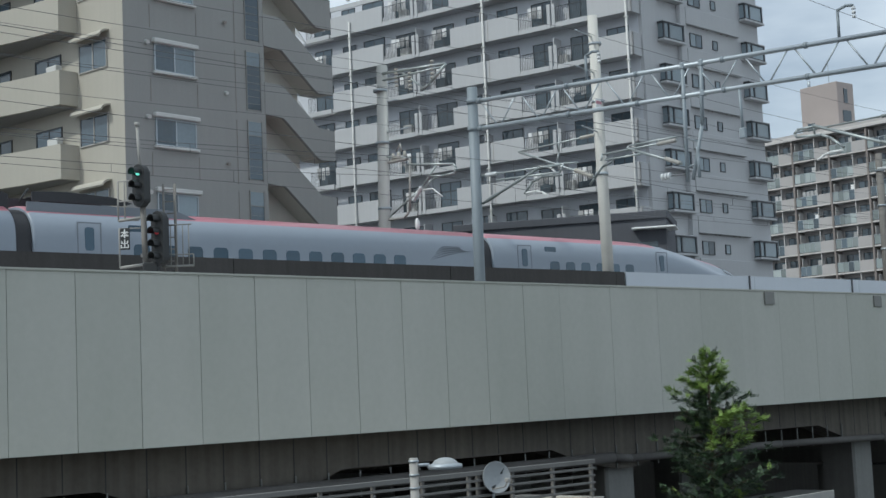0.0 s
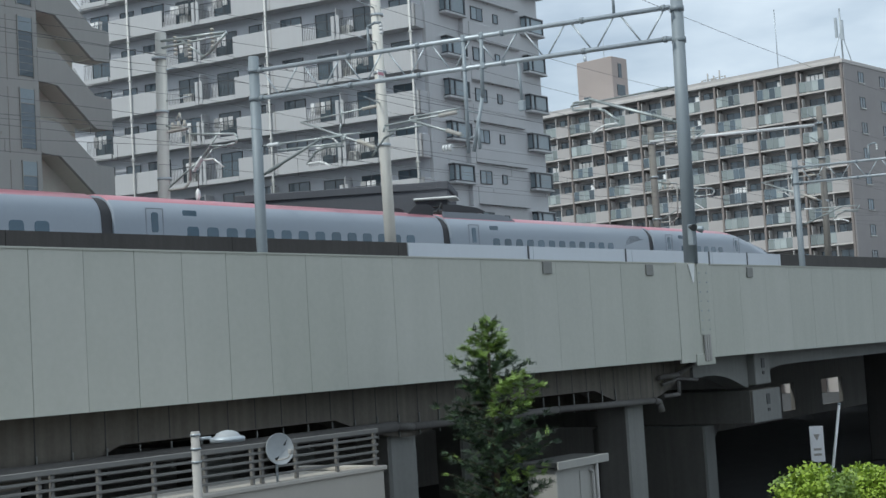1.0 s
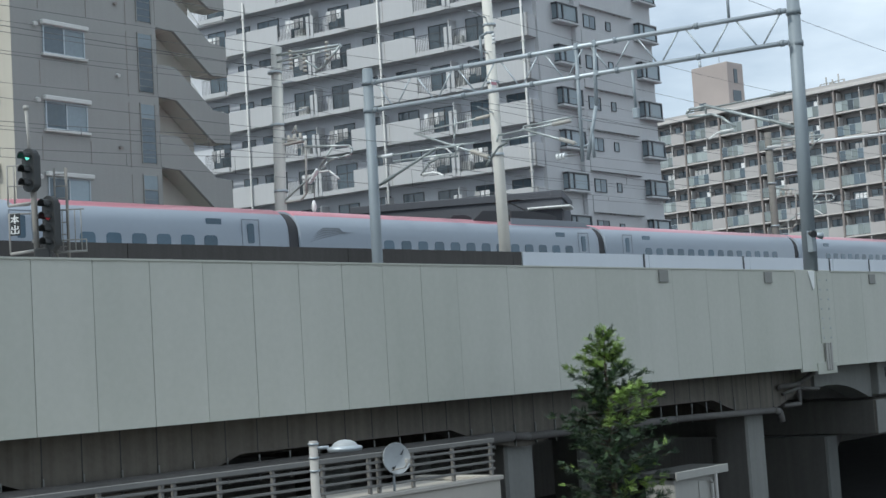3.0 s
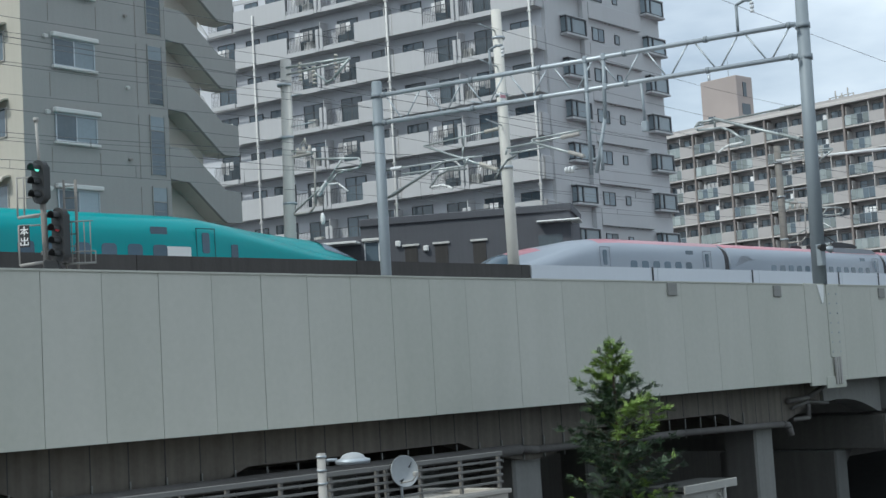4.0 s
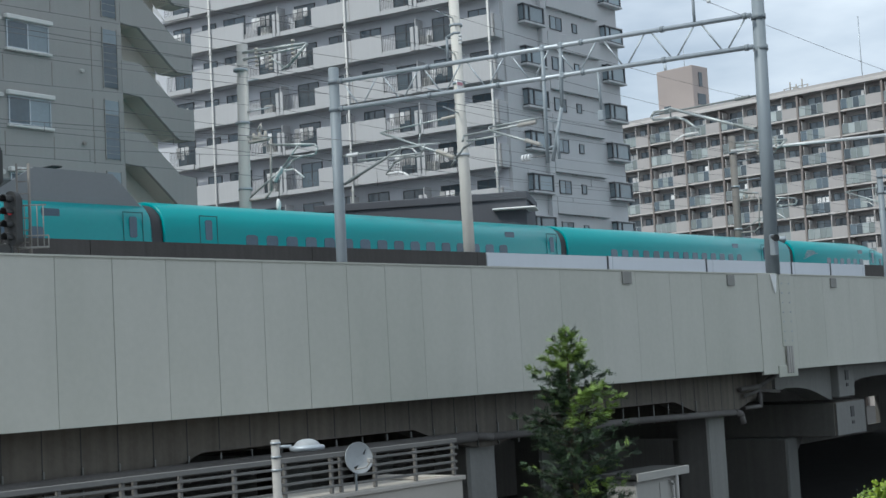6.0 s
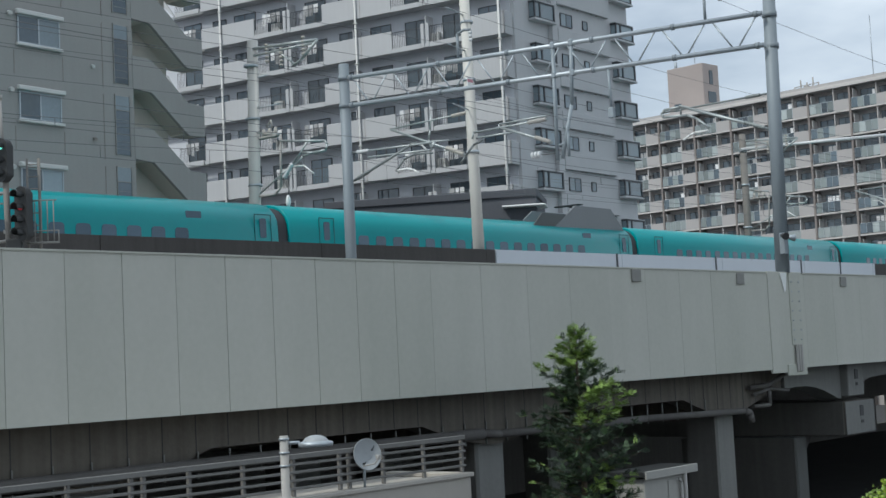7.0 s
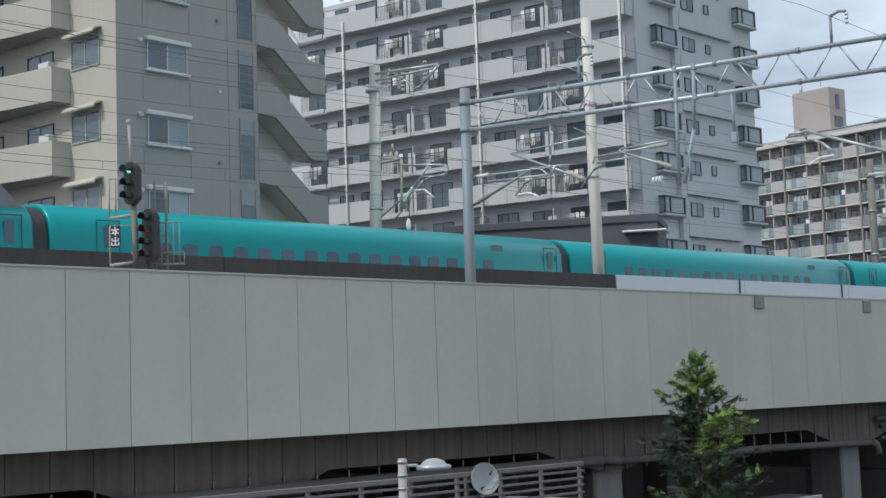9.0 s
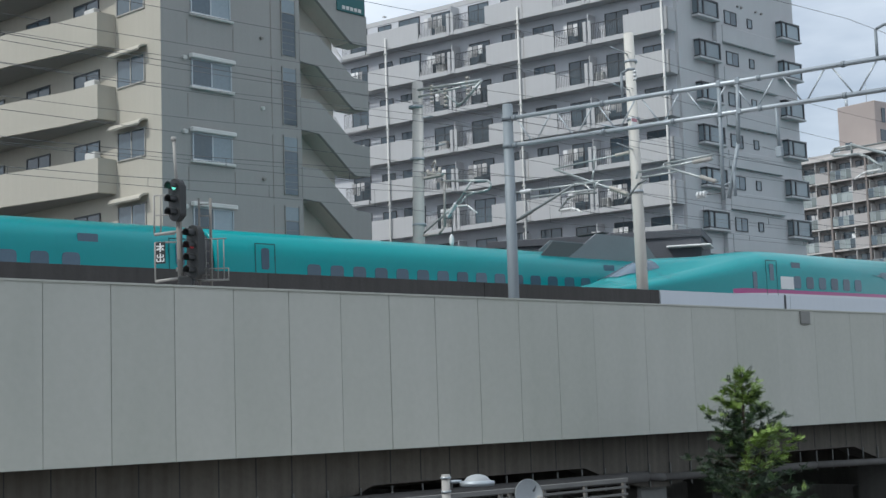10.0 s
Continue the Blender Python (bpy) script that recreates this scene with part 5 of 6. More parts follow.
def line_equipment():
    at = portal(34.55, 31.85, 37.15, 18.0, "grey tubular portal carrying the overhead line over the tracks")
    portal(80.62, 31.85, 83.2, 18.0, "grey tubular portal further along the tracks")
    mast(43.48, 33.45, 14.15, 0.215, POLE_CONC, "pale spun-concrete catenary mast behind the barrier", 0.15)
    mast(89.05, 33.45, 14.3, 0.215, MAST_DARK, "dark weathered catenary mast behind the barrier", -0.5)
    mast(41.35, 43.6, 13.92, 0.26, POLE_CONC, "pale concrete catenary mast on the far side of the tracks", -0.38)
    mast(85.6, 43.6, 14.0, 0.25, MAST_DARK, "dark weathered catenary mast on the far side of the tracks", 0.0)
    mast(-3.0, 33.45, 13.9, 0.215, POLE_CONC, "pale spun-concrete catenary mast behind the barrier", 0.1)
    mast(-3.0, 43.6, 13.9, 0.25, POLE_CONC, "pale concrete catenary mast on the far side of the tracks", 0.1)
    for x in (-3.0, 43.4, 89.1):
        arm_near_mast(x, GRADE * (x - 43.4))
    for x in (-3.0, 41.55, 85.6):
        arm_far_mast(x, GRADE * (x - 41.5))
    for x in (41.6, 85.6):
        c = thing("feeder_bracket", pose(x, 43.5, EYE), "steel lattice feeder bracket at a mast head", "bracket", "feeder brackets")
        for a, b, r in (((0, 13.55), (-3.76, 13.27), 0.06), ((0, 13.25), (-3.6, 13.17), 0.05), ((-1.05, 13.5), (-2.47, 12.49), 0.045), ((-3.79, 13.24), (-2.74, 12.55), 0.06), ((-2.3, 12.45), (-2.9, 12.6), 0.05)):
            part("bar", Shape().tube((0, a[0], a[1]), (0, b[0], b[1]), r, n=8), ARM, c)
        for y, z in ((-0.88, 13.6), (-1.7, 13.3), (-3.0, 13.55)):
            s = Shape()
            for q in range(5):
                s.tube((0, y, z - q * 0.17), (0, y, z - 0.09 - q * 0.17), 0.085, n=10)
            part("insulator", s, INSUL_OLD, c)
        c = thing("switch_gear", pose(x, 42.9, EYE + 9.55), "grey line switch gear on a far mast", "switch")
        part("frame", Shape().box(-0.12, -0.75, 0.1, 0.12, 0.35, 0.2, b=0.02), POLE_OLD, c)
        for y in (-0.6, -0.25, 0.1):
            part("insulator", Shape().tube((0, y, 0.2), (0, y, 0.5), 0.09, 0.06, 10), INSUL_OLD, c)
        part("lever", Shape().pipe([(0, -0.4, 0.5), (0, -0.35, 0.85), (0, -0.1, 0.55)], 0.035), POLE_OLD, c)
    c = thing("mast_beam", pose(0, 0, 0), "pale tubular beam between two catenary masts", "beam")
    part("beam", Shape().tube((88.55, 33.45, EYE + 13.0), (85.35, 43.6, EYE + 13.0), 0.10, n=12), INSUL, c)
    # arms on the near portal
    arm_post(34.65, 0.0)
    arm_frame(36.0, 0.0)
    arm_wall(37.6, 0.0)
    arm_post(80.7, 0.0)
    c = thing("round_insulator", pose(36.0, 25.28, EYE + 6.22), "white round line insulator on a short rod", "insulator")
    for q in range(3):
        part("disc", Shape().tube((0, 0.17 - q * 0.12, 0), (0, 0.08 - q * 0.12, 0), 0.105, n=14), INSUL, c)
    s = Shape().tube((0.0, 0, 0), (0.1, -0.75, -0.03), 0.02, n=6)
    part("rod", s, WIRE, c)
    c = thing("marker_plate", pose(43.1, 33.2, EYE + 10.62), "small white plate with a red band on a mast", "plate")
    part("plate", Shape().box(-0.2, -0.04, -0.28, 0.12, 0.0, 0.22, b=0.01), WHITE, c)
    part("band", Shape().box(-0.2, -0.05, 0.0, 0.12, -0.041, 0.12), CRIMSON, c)
    # black and pale loudspeaker horns at the wall post
    c = thing("camera_pair", pose(37.0, 18.1, EYE + 3.05), "black and pale horns clamped to the portal post", "floodlight")
    s = Shape().tube((-0.05, -0.3, 0.02), (-0.22, -0.5, -0.03), 0.06, 0.10, 12)
    part("dark_horn", s, BLACK, c)
    s = Shape().tube((0.35, -0.25, 0.0), (0.52, -0.40, -0.05), 0.05, 0.10, 12)
    part("pale_horn", s, STEEL, c)
    s = Shape().tube((-0.05, -0.3, 0.0), (0.4, -0.28, 0.0), 0.035, n=8)
    s.box(0.05, -0.32, -0.5, 0.25, -0.15, 0.1, b=0.02)
    part("clamp", s, POLE_GREY, c)
    # wires
    def wire(name, pts, r, label):
        s = Shape().cable(pts, r)
        tagged(part(name, s, WIRE), label, "wire", "overhead wires")

    for yc in (35.8, 40.15):
        wire("contact_wire", [(x, yc, rail_z(x) + 5.0) for x in (-110, 43, 250)], 0.009, "thin dark contact wire over the track")
        pts = []
        for k in range(-3, 6):
            for q in range(8):
                x = -3 + 45 * k + 45 * q / 8
                pts.append((x, yc, rail_z(x) + 5.95 - 0.75 * math.sin(math.pi * q / 8)))
        wire("messenger_wire", pts, 0.010, "dark messenger wire sagging between masts")
        s = Shape()
        for k in range(-12, 30):
            x = 5.0 * k + 1
            q = ((x + 3) % 45) / 45
            s.tube((x, yc, rail_z(x) + 5.0), (x, yc, rail_z(x) + 5.95 - 0.75 * math.sin(math.pi * q)), 0.008, n=4)
        tagged(part("droppers", s, WIRE), "thin vertical droppers of the overhead line", "wire", kind="stuff")
    for y, z in ((33.3, 13.3), (33.3, 11.9), (33.9, 10.4), (43.5, 13.5), (43.0, 12.3), (42.3, 11.0), (33.2, 9.6), (43.3, 9.7)):
        pts = []
        for k in range(-2, 5):
            for q in range(8):
                x = -3 + 45 * k + 45 * q / 8
                pts.append((x, y, EYE + z + GRADE * x * 0.3 - 0.55 * math.sin(math.pi * q / 8)))
        wire("feeder_wire", pts, 0.0085, "dark feeder wire sagging between masts")
    for y, z in ((22.0, 6.55), (27.5, 6.55), (29.6, 9.75), (19.8, 10.4)):
        pts = []
        for k in range(-2, 4):
            for q in range(8):
                x = 35.5 + 46 * k + 46 * q / 8
                pts.append((x, y, EYE + z + (0 if z < 7 else -0.5 * math.sin(math.pi * q / 8))))
        wire("contact_wire", pts, 0.007, "thin dark wire over the near tracks")


def signal_post():
    """Colour-light signal: mast, two black heads with hoods, ladder cage, number plate."""
    y = 24.0
    t = thing("railway_signal", pose(0.679 * y, y, EYE), "black colour-light railway signal with ladder cage, green lit", "signal")
    # axis across the line of sight
    ax = Vector((0.71, -0.70, 0))
    fw = Vector((-0.70, -0.71, 0))

    def at(u, z, d=0.0):
        q = ax * u + fw * d
        return (q.x, q.y, z)

    s = Shape()
    s.tube(at(0.02, 1.4), at(-0.05, 4.5), 0.06, n=12)
    part("mast", s, MAST_DARK, t)
    s = Shape()
    s.tube(at(-0.07, 4.6), at(-0.12, 5.58), 0.032, n=10)
    s.tube(at(-0.12, 5.55), at(-0.12, 5.63), 0.055, n=10)
    part("lightning_rod", s, POLE_OLD, t)

    def head(u, z, h, lit):
        c = Vector(at(u, z, 0.12))
        s = Shape()
        pts = []
        w = 0.155
        for a in range(0, 181, 20):
            pts.append((w * math.cos(radians(a)), h / 2 - w + w * math.sin(radians(a))))
        for a in range(180, 361, 20):
            pts.append((w * math.cos(radians(a)), -h / 2 + w + w * math.sin(radians(a))))
        s.prism(pts, -0.03, 0.12)
        s.box(-0.10, 0.12, -h / 2 + 0.1, 0.10, 0.24, h / 2 - 0.1, b=0.03)
        m = pose(*c, 0, 0, math.degrees(math.atan2(ax.y, ax.x)) - 32)
        o = part("head", s, BLACK, t, "black signal head")
        o.matrix_basis = m
        n = len(lit)
        for i, q in enumerate(lit):
            zz = (h / 2 - 0.17) - i * (h - 0.34) / max(1, n - 1)
            s = Shape().tube((0, -0.045, zz), (0, -0.03, zz), 0.055, n=14)
            part("lens", s, q, o)
            s = Shape()
            r0, n2 = 0.085, 10
            v, fs = [], [(0, 1, 3, 2), (4 * n2, 4 * n2 + 2, 4 * n2 + 3, 4 * n2 + 1)]
            for a in range(n2 + 1):
                e = radians(-20 + 220 * a / n2)
                v += [(r * math.cos(e), yy, zz + r * math.sin(e)) for r in (r0, r0 + 0.012) for yy in (-0.03, -0.22)]
            for a in range(n2):
                i, j = 4 * a, 4 * a + 4
                fs += [(i, j, j + 1, i + 1), (i + 2, i + 3, j + 3, j + 2), (i + 1, j + 1, j + 3, i + 3), (i, i + 2, j + 2, j)]
            s.add(v, fs)
            part("hood", s, BLACK, o)

    head(-0.08, 4.33, 0.86, (GREEN, LENS, LENS))
    head(0.27, 3.27, 1.08, (LENS, RED, LENS, LENS))
    s = Shape()
    s.box(-0.17, -0.012, -0.36, 0.17, 0.012, 0.36, b=0.01)
    pl = part("number_plate", s, BLACK, t, "black plate with two white characters")
    pl.matrix_basis = pose(*at(-0.37, 3.27, 0.2), 0, 0, math.degrees(math.atan2(ax.y, ax.x)) - 12) @ Matrix.Diagonal((0.6, 1, 0.6, 1))
    # the two characters, drawn stroke by stroke
    s = Shape()
    f = -0.02
    for x0, z0, x1, z1 in ((-0.13, 0.20, 0.13, 0.235), (-0.02, 0.03, 0.02, 0.32), (-0.07, 0.09, 0.07, 0.12)):
        s.box(x0, f, z0, x1, -0.012, z1)
    s.prism([(-0.02, 0.21), (0.0, 0.21), (-0.11, 0.07), (-0.14, 0.09)], f, -0.012)
    s.prism([(0.02, 0.21), (0.0, 0.21), (0.11, 0.07), (0.14, 0.09)], f, -0.012)
    for x0, z0, x1, z1 in ((-0.02, -0.30, 0.02, -0.02), (-0.12, -0.16, 0.12, -0.13), (-0.12, -0.16, -0.085, -0.06), (0.085, -0.16, 0.12, -0.06), (-0.14, -0.30, 0.14, -0.27), (-0.14, -0.30, -0.105, -0.19), (0.105, -0.30, 0.14, -0.19)):
        s.box(x0, f, z0, x1, -0.012, z1)
    part("lettering", s, WHITE, pl)
    # cage and platform
    s = Shape()
    for u in (-0.53, -0.40):
        s.tube(at(u, 3.66), at(u, 4.45), 0.018, n=6)
    for z in (4.45, 4.05, 3.66):
        s.tube(at(-0.53, z), at(-0.12, z), 0.016, n=6)
    s.tube(at(-0.53, 3.66), at(0.05, 3.72), 0.03, n=6)
    s.tube(at(-0.52, 2.72), at(-0.52, 3.5), 0.018, n=6)
    s.tube(at(-0.52, 3.5), at(-0.1, 3.5), 0.016, n=6)
    s.tube(at(-0.52, 2.72), at(0.25, 2.80), 0.03, n=6)
    s.tube(at(-0.1, 2.95), at(0.22, 2.95), 0.04, n=6)
    part("guard_frame", s, POLE_OLD, t)
    s = Shape()
    for u in (0.33, 0.56):
        s.tube(at(u, 2.4, -0.25), at(u, 4.4, -0.25), 0.022 if u < 0.5 else 0.03, n=8)
    for q in range(8):
        s.tube(at(0.33, 2.6 + q * 0.24, -0.25), at(0.56, 2.6 + q * 0.24, -0.25), 0.012, n=5)
    part("ladder", s, MAST_DARK, t)
    cage = part("cage", Shape().tube(at(0.3, 2.72, -0.1), at(0.93, 2.72, -0.1), 0.022, n=6), BRACKET, t)
    for u in (0.48, 0.60, 0.72, 0.84, 0.93):
        part("bar", Shape().tube(at(u, 2.70, -0.1), at(u, 3.55 if u < 0.9 else 2.95, -0.1), 0.012, n=6), BRACKET, cage)
    for z in (3.55, 2.95):
        part("bar", Shape().tube(at(0.3, z, -0.1), at(0.93 if z < 3 else 0.9, z, -0.1), 0.014, n=6), BRACKET, cage)
    s = Shape()
    s.box(-0.15, -0.15, 0, 0.15, 0.15, 0.35, b=0.03)
    bx = part("junction_box", s, BLACK, t)
    bx.matrix_basis = pose(*at(0.1, 2.45), 0, 0, -40)
    s = Shape().box(-0.35, -0.35, -1.2, 0.35, 0.35, 1.5, b=0.03)
    part("plinth", s, CONCRETE, t)


# ---- foreground ----
def terrace():
    """Cream-walled low building in front of the viaduct with a slatted rail on its parapet."""
    x0, x1, y0, y1 = -12.0, 20.2, 16.0, 17.9
    top = EYE - 1.95
    b = thing("low_building", pose(0, 0, 0), "low cream building with a flat roof beside the viaduct", "building")
    s = Shape().box(x0, y0, 0, x1, y1, top - 0.08)
    part("wall", s, CREAM, b)
    s = Shape().box(x0 - 0.05, y0 - 0.05, top - 0.08, x1 + 0.06, y0 + 0.25, top, b=0.015)
    s.box(x1 - 0.2, y0 + 0.26, top - 0.08, x1 + 0.06, y1, top, b=0.015)
    part("coping", s, CREAM, b)
    f = thing("slatted_rail", pose(0, 0, top), "grey aluminium slatted railing on the cream parapet", "railing")
    h = 0.62
    slat = Shape().box(x0, -0.02, -0.021, x1, 0.02, 0.021, b=0.006).mesh("slat", AGED)
    rail = Shape().box(x0, -0.03, -0.045, x1, 0.03, 0.035, b=0.008).mesh("top_rail", AGED)
    for i in range(5):
        o = part("slat" if i else "top_rail", slat if i else rail, STEEL, f)
        o.matrix_basis = pose(0, y0 + 0.1, h - i * 0.125)
    pst = Shape().box(-0.03, -0.03, 0, 0.03, 0.03, h + 0.03, b=0.006).mesh("post", AGED)
    x = x1 - 0.05
    k = 0
    while x > x0:
        o = part("post", pst, STEEL, f)
        o.matrix_basis = pose(x, y0 + 0.14, 0)
        if k % 4 == 3:
            o = part("post", pst, STEEL, f)
            o.matrix_basis = pose(x + 0.22, y0 + 0.14, 0)
        x -= 1.05
        k += 1
    d = thing("satellite_dish", pose(1.0952 * 15.95, 15.95, EYE - 0.0890 * 15.95, 0, 0, -16), "white satellite dish fixed to the slatted railing", "dish")
    s = Shape()
    r = 0.26
    prof = [(0.001, 0.05), (r * 0.35, 0.045), (r * 0.7, 0.025), (r * 0.95, 0.0), (r, -0.01), (r, 0.01), (r * 0.6, 0.05), (0.001, 0.07)]
    s.turn((0, 0, 0), prof, 28)
    o = part("reflector", s, DISH, d)
    o.matrix_basis = pose(0, 0, 0, -98, 0, 0)
    part("mark", Shape().prism([(0.02, 0.06), (0.10, 0.15), (0.06, 0.05)], -0.075, -0.07), BLACK, d)
    part("mark", Shape().prism([(-0.14, -0.14), (-0.05, -0.11), (-0.10, -0.18)], -0.06, -0.05), BLACK, d)
    s = Shape().pipe([(-0.10, -0.02, -0.18), (-0.03, -0.28, -0.14), (0.02, -0.32, -0.04)], 0.012)
    s.box(-0.02, -0.35, -0.07, 0.05, -0.27, 0.0, b=0.01)
    part("feed_arm", s, POLE_OLD, d)
    s = Shape().tube((0, 0.12, 0), (0, 0.12, -0.55), 0.022, n=8)
    part("bracket", s, STEEL, d)


def street_lamp():
    x, y = 0.9779 * 14.5, 14.5
    t = thing("street_lamp", pose(x, y, 0), "pale grey street lamp with a domed head on the ground", "street lamp")
    top = EYE - 0.90
    s = Shape().tube((0, 0, 0), (0, 0, top), 0.075, 0.062, 14)
    p = part("pole", s, POLE_OLD, t)
    s = Shape()
    for z in (0.03, 0.22, 0.40):
        s.tube((0, 0, top - z - 0.03), (0, 0, top - z), 0.075, n=14)
    part("clamp", s, STEEL, p)
    dx, dy = 0.60, -0.80
    s = Shape().tube((0, 0, top - 0.10), (dx * 0.22, dy * 0.22, top - 0.10), 0.024, n=8)
    part("arm", s, STEEL, t)
    c = (dx * 0.44, dy * 0.44, top - 0.13)
    s = Shape().turn(c, [(0.001, 0.125), (0.08, 0.115), (0.14, 0.088), (0.17, 0.055), (0.18, 0.04)], 24)
    hd = part("head", s, DISH, t)
    s = Shape().turn(c, [(0.18, 0.04), (0.24, 0.025), (0.245, 0.0), (0.235, -0.035), (0.001, -0.04)], 24)
    part("shade", s, STEEL, hd)


def crown_mesh(v, f, k, mats):
    me = bpy.data.meshes.new("crown")
    me.from_pydata(v, [], f)
    for q in mats:
        me.materials.append(q)
    me.polygons.foreach_set("material_index", k)
    me.update()
    return me


def conifer(base, height, label, mats, seed):
    """Slender evergreen: a spire of upswept branches that end in feathery, fern-like sprays."""
    rnd = random.Random(seed)
    t = thing("conifer", pose(*base), label, "tree")
    s = Shape()
    s.tube((0, 0, 0), (0.03, 0.02, height * 0.55), 0.11, 0.065, 10)
    s.tube((0.03, 0.02, height * 0.55), (0.0, 0.03, height * 0.99), 0.065, 0.008, 8)
    v, f, k = [], [], []
    UP = Vector((0, 0, 1))

    def leaflet(c, u, w, m):
        n = len(v)
        v.extend([c[:], (c + u * 0.5 + w)[:], (c + u)[:], (c + u * 0.5 - w)[:]])
        f.append((n, n + 1, n + 2, n + 3))
        k.append(m)

    def spray(root, axis, size, m):
        # a frond: paired leaflets along a drooping stalk
        side = axis.cross(UP + Vector((rnd.gauss(0, 0.5), rnd.gauss(0, 0.5), 0))).normalized()
        nrm = side.cross(axis).normalized()
        n = 9
        for i in range(n):
            e = (i + 0.5) / n
            c = root + axis * size * e - UP * size * 0.18 * e * e
            ln = size * (0.42 - 0.26 * e) * rnd.uniform(0.8, 1.2)
            for sg in (-1, 1):
                u = (axis * 0.75 + side * sg + nrm * rnd.uniform(-0.2, 0.35)).normalized() * ln
                leaflet(c, u, u.cross(nrm).normalized() * ln * 0.145, m)
        leaflet(root + axis * size * 0.85, axis * size * 0.25, side * size * 0.03, m)

    n = 340
    for i in range(n):
        h = (i + rnd.random()) / n
        d = height * 0.80 * (1 - h) ** 1.05 + 0.16
        z = height - d
        reach = min(1.04, 0.03 + 0.68 * (d - 0.1) ** 0.62)
        a = i * 2.39996 + rnd.uniform(-0.4, 0.4)
        bump = 1 + 0.13 * math.sin(3 * a + 9 * h) + 0.12 * math.sin(34 * h + a)
        r = reach * bump * rnd.choice((rnd.uniform(0.35, 0.8), rnd.uniform(0.75, 1.05)))
        out = Vector((math.cos(a), math.sin(a), 0))
        root = Vector((0.02, 0.02, z - 0.30 * r))
        if math.sin(a) < -0.5 and 1.05 < d < 1.75:
            r = reach * rnd.uniform(0.8, 1.1)
        tip = root + out * r + UP * (0.30 * r + 0.06)
        if i % 2 == 0:
            s.tube(root, tip, 0.018 * (1.2 - h), 0.005, 5)
        # sunlight painted with bright leaves: at the top and in a few patches toward the road
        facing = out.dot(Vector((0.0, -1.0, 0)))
        lit_share = 0.8 if d < 0.85 else 0.95 if facing > 0.45 and 1.1 < d < 1.8 else 0.6 if facing > 0.8 and 2.7 < d < 3.1 else 0.03
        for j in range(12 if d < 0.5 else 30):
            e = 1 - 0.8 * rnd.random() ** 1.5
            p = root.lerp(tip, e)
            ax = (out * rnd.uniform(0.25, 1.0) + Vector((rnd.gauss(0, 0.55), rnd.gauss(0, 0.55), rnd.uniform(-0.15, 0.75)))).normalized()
            m = 1 if rnd.random() < lit_share else (0 if rnd.random() < 0.40 else 2)
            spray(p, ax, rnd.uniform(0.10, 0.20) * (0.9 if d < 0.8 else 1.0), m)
    part("trunk", s, BARK, t)
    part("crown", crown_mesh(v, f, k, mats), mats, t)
    return t


def broadleaf(base, height, w0, label, mats, seed):
    """Low tree: trunk, limbs, and a crown of small leaves in clumps."""
    rnd = random.Random(seed)
    t = thing("broadleaf_tree", pose(*base), label, "tree")
    s = Shape()
    s.tube((0, 0, 0), (0.03, 0.02, height * 0.8), 0.07, 0.03, 10)
    v, f, k = [], [], []
    for i in range(70):
        h = (i + rnd.random()) / 70
        z = height * (0.45 + 0.5 * h)
        r = w0 * math.sqrt(max(0.1, 1 - (2 * h - 1) ** 2)) * rnd.uniform(0.3, 1.05)
        a = i * 2.4 + rnd.uniform(-0.5, 0.5)
        tip = Vector((r * math.cos(a), r * math.sin(a), z + r * 0.2))
        if i % 3 == 0:
            s.tube((0.02, 0.02, z - 0.3), tip, 0.02, 0.006, 5)
        m = rnd.choice((0, 0, 1, 2))
        for _ in range(110):
            c = tip + Vector((rnd.gauss(0, 1), rnd.gauss(0, 1), rnd.gauss(0, 0.75))).normalized() * 0.34 * rnd.random() ** 0.5
            ln = rnd.uniform(0.08, 0.17)
            u = Vector((rnd.gauss(0, 1), rnd.gauss(0, 1), rnd.gauss(0.2, 0.6))).normalized()
            w = u.cross(Vector((rnd.gauss(0, 1), rnd.gauss(0, 1), rnd.gauss(0, 1)))).normalized() * ln * 0.34
            q = len(v)
            v += [c[:], (c + u * ln * 0.5 + w)[:], (c + u * ln)[:], (c + u * ln * 0.5 - w)[:]]
            f.append((q, q + 1, q + 2, q + 3))
            k.append(m)
    part("trunk", s, BARK, t)
    part("crown", crown_mesh(v, f, k, mats), mats, t)
    return t


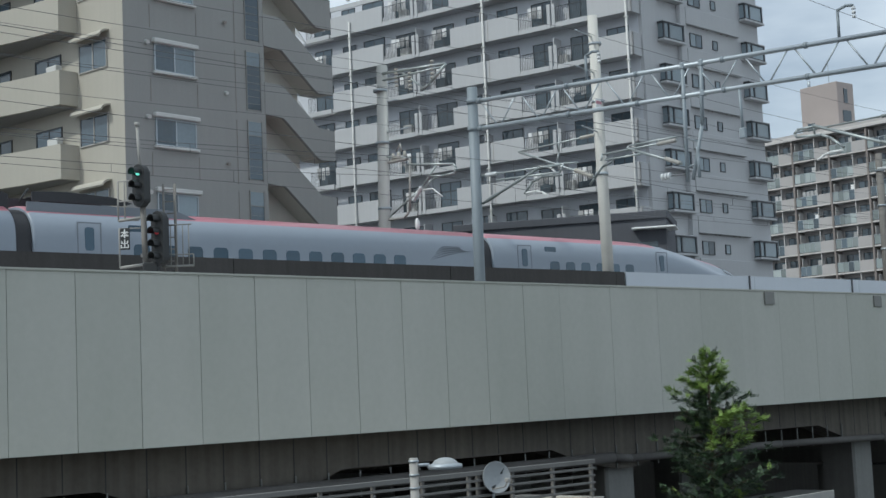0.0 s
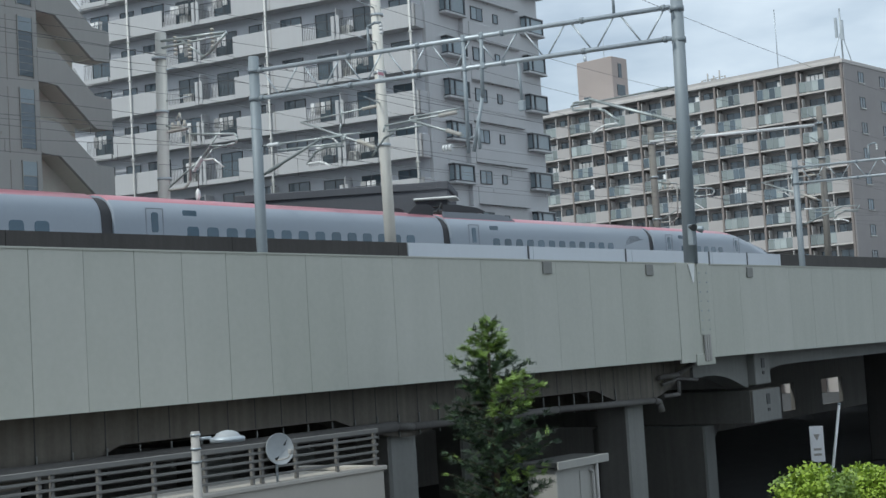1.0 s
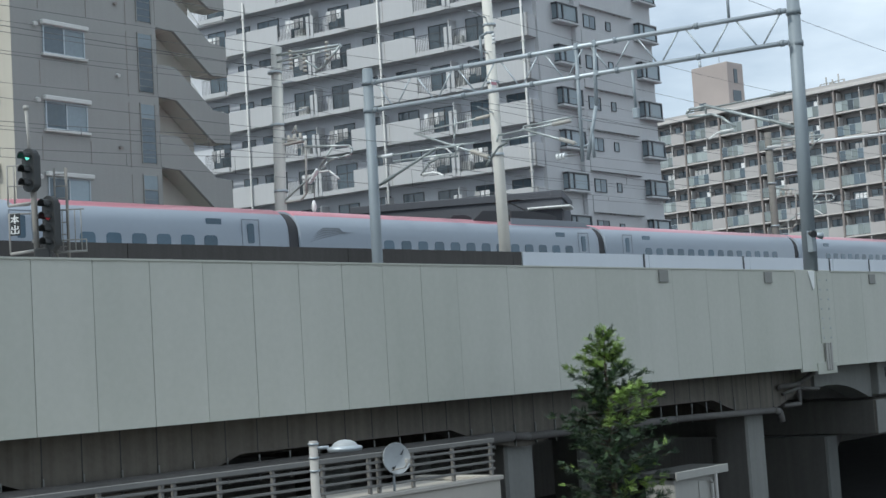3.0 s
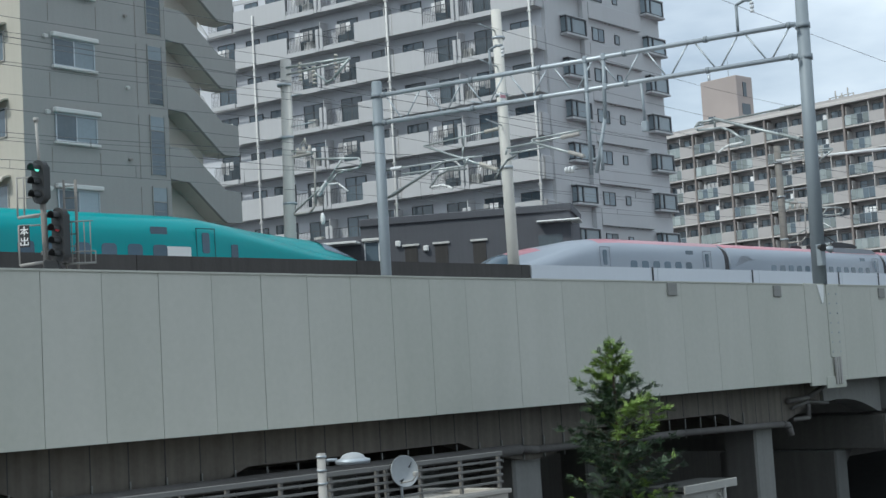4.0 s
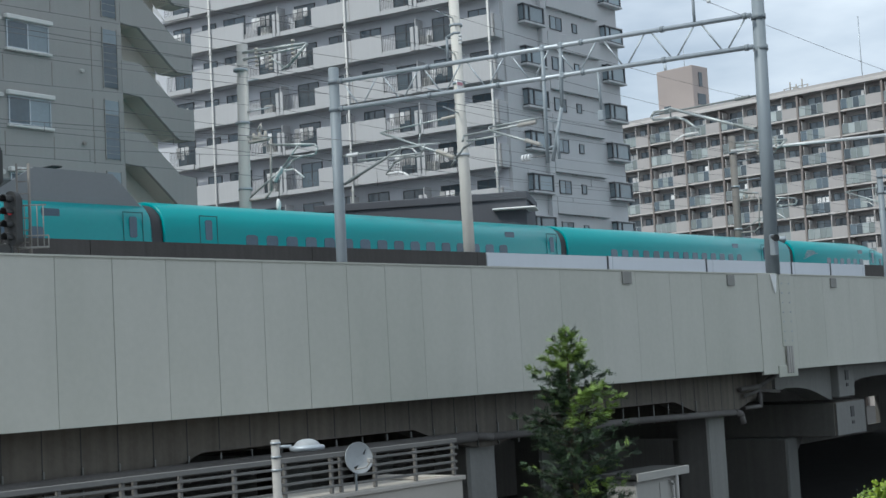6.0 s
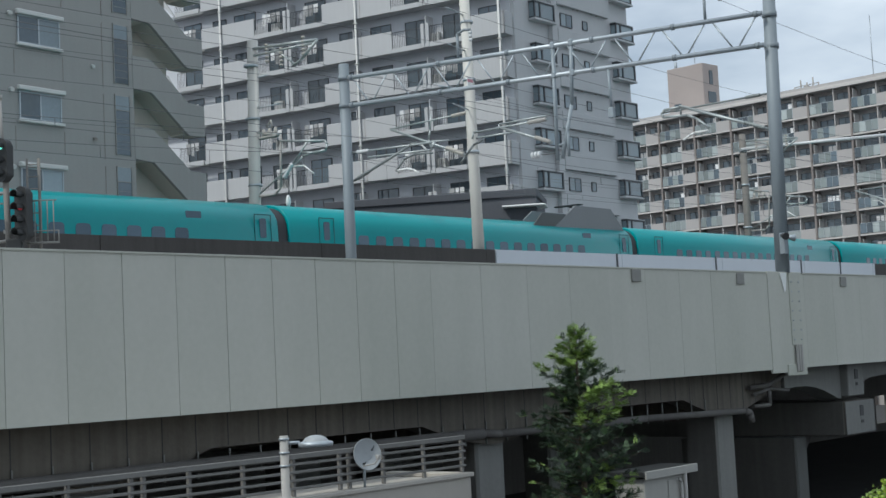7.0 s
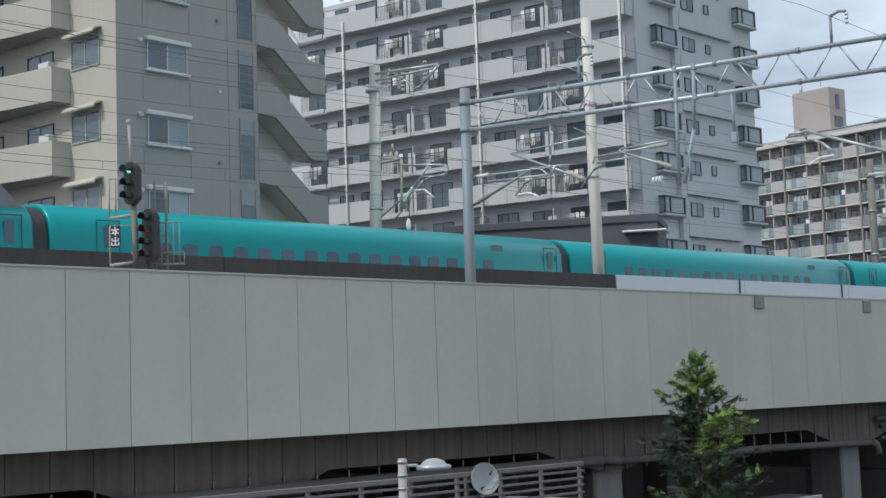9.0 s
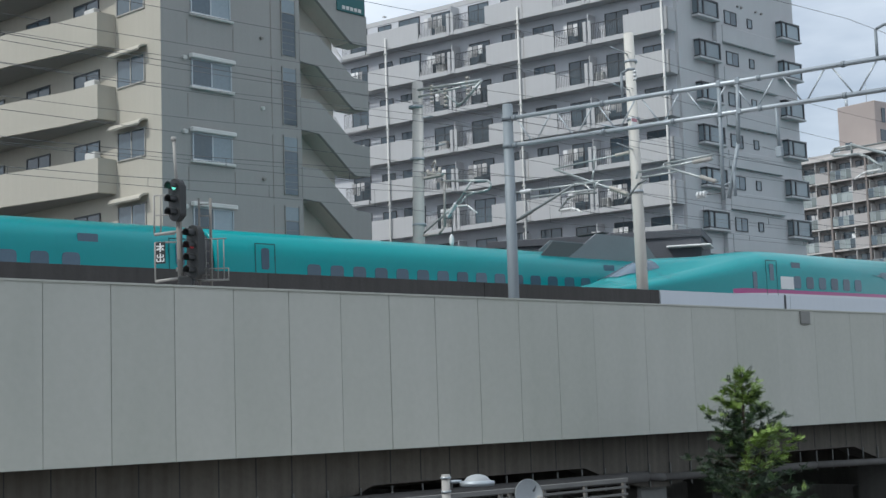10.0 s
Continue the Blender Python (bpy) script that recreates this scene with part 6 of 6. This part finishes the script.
def roadside():
    conifer((1.487 * 15, 15.0, 0), EYE + 0.62, "slender evergreen tree with feathery sprays, brighter leaves where sun falls", (LEAF, LEAF_LIGHT, LEAF_DARK), 3)
    for x, h, w, seed in ((36.3, 3.35, 1.05, 7), (40.3, 2.95, 0.9, 11)):
        broadleaf((x, 14.5, 0), h, w, "low broadleaf tree with yellow-green leaves", (LEAF_YELLOW, LEAF_YELLOW, LEAF_LIGHT), seed)
    t = thing("utility_shed", pose(26.5, 16.3, 0), "pale grey concrete utility shed with a thin flat roof", "shed")
    s = Shape().box(0, 0, 0, 1.82, 0.75, EYE - 2.66, b=0.02)
    part("body", s, CABINET, t)
    part("fascia", Shape().box(-0.10, -0.12, EYE - 2.68, 2.10, -0.08, EYE - 2.50, b=0.01), CABINET, t)
    part("roof", Shape().box(-0.14, -0.08, EYE - 2.62, 2.12, 0.85, EYE - 2.51, b=0.01), BLACK, t, "dark flat roof sheet")
    s = Shape().box(0.95, -0.02, 0, 1.72, 0.0, EYE - 2.78, b=0.005)
    part("door", s, CABINET, t)
    s = Shape().pipe([(1.42, -0.08, 0), (1.42, -0.08, EYE - 2.85), (1.30, -0.08, EYE - 2.78)], 0.03)
    part("pipe", s, POLE_OLD, t)
    s = Shape().pipe([(1.58, -0.08, 0), (1.58, -0.08, EYE - 2.62)], 0.045)
    part("pipe", s, POLE_OLD, t)
    t = thing("road_sign", pose(2.535 * 17, 17.0, 0, 0, 0, -60), "white upright road sign board on a post", "sign")
    s = Shape().box(-0.21, -0.02, EYE - 4.1, 0.21, 0.02, EYE - 3.0, b=0.01)
    bd = part("board", s, SIGN_WHITE, t)
    s = Shape().prism([(-0.1, EYE - 3.25), (0.1, EYE - 3.25), (0.0, EYE - 3.45)], -0.03, -0.022)
    for q in range(2):
        s.box(-0.12, -0.03, EYE - 3.75 - q * 0.16, 0.12, -0.022, EYE - 3.68 - q * 0.16)
    part("marking", s, RECESS, bd)
    s = Shape().tube((0, 0.05, 0), (0, 0.05, EYE - 3.0), 0.03, n=8)
    part("post", s, STEEL, t)
    t = thing("banner_pole", pose(45.48, 17.92, 0), "thin white leaning pole beside the road", "pole")
    s = Shape().tube((0, 0, 0), (0.27, -0.72, EYE - 2.5), 0.05, 0.045, 10)
    part("pole", s, WHITE, t)
    part("cap", Shape().tube((0.27, -0.72, EYE - 2.52), (0.275, -0.73, EYE - 2.45), 0.055, n=10), STEEL, t)



ground()
near_viaduct()
drain_pipe()
far_viaduct()
beige_block()
grey_block()
brown_block()
dark_block()
line_equipment()
signal_post()
terrace()
street_lamp()
roadside()
red_train = train("crimson_train", "silver-white bullet train with a crimson roof passing on the far track", False, 7, 20.5, 23.075, {1: -20.2, 5: -6.6})
green_train = train("teal_train", "teal bullet train with a magenta stripe passing on the far track", True, 10, 25.0, 26.5, {3: -9.7, 7: -9.7})
return_train = copy_thing(green_train, pose(0, 0, 0))
return_train.name = "teal_train"
tagged(return_train, "teal bullet train with a magenta stripe running on the near track")
near_wall()

# front gap of the teal set along the line, second by second
RUN = [(0.0, -109.1), (0.5, -92.8), (1.0, -76.5), (1.5, -60.3), (2.0, -44.0), (2.5, -27.7), (4.0, 20.1), (4.5, 36.0), (5.0, 51.65),
       (5.5, 67.1), (7.0, 113.1), (7.5, 128.15), (8.0, 143.1), (8.5, 158.0), (9.0, 172.8), (10.0, 202.2)]


def on_line(x, y, back=False):
    m = Matrix.Translation((x, y, rail_z(x))) @ Matrix.Rotation(-math.atan(GRADE), 4, "Y")
    return m @ Matrix.Rotation(math.pi, 4, "Z") if back else m


def motions():
    walk(green_train, [(t, on_line(g + 26.5, 40.15)) for t, g in RUN])
    walk(red_train, [(t, on_line(g + 26.5 + 148.2, 40.15)) for t, g in RUN])
    walk(return_train, [(t, on_line(39.4 + 33.0 * (10 - t), 35.8, True)) for t in (0.0, 2.5, 5.0, 7.5, 10.0)])


motions()
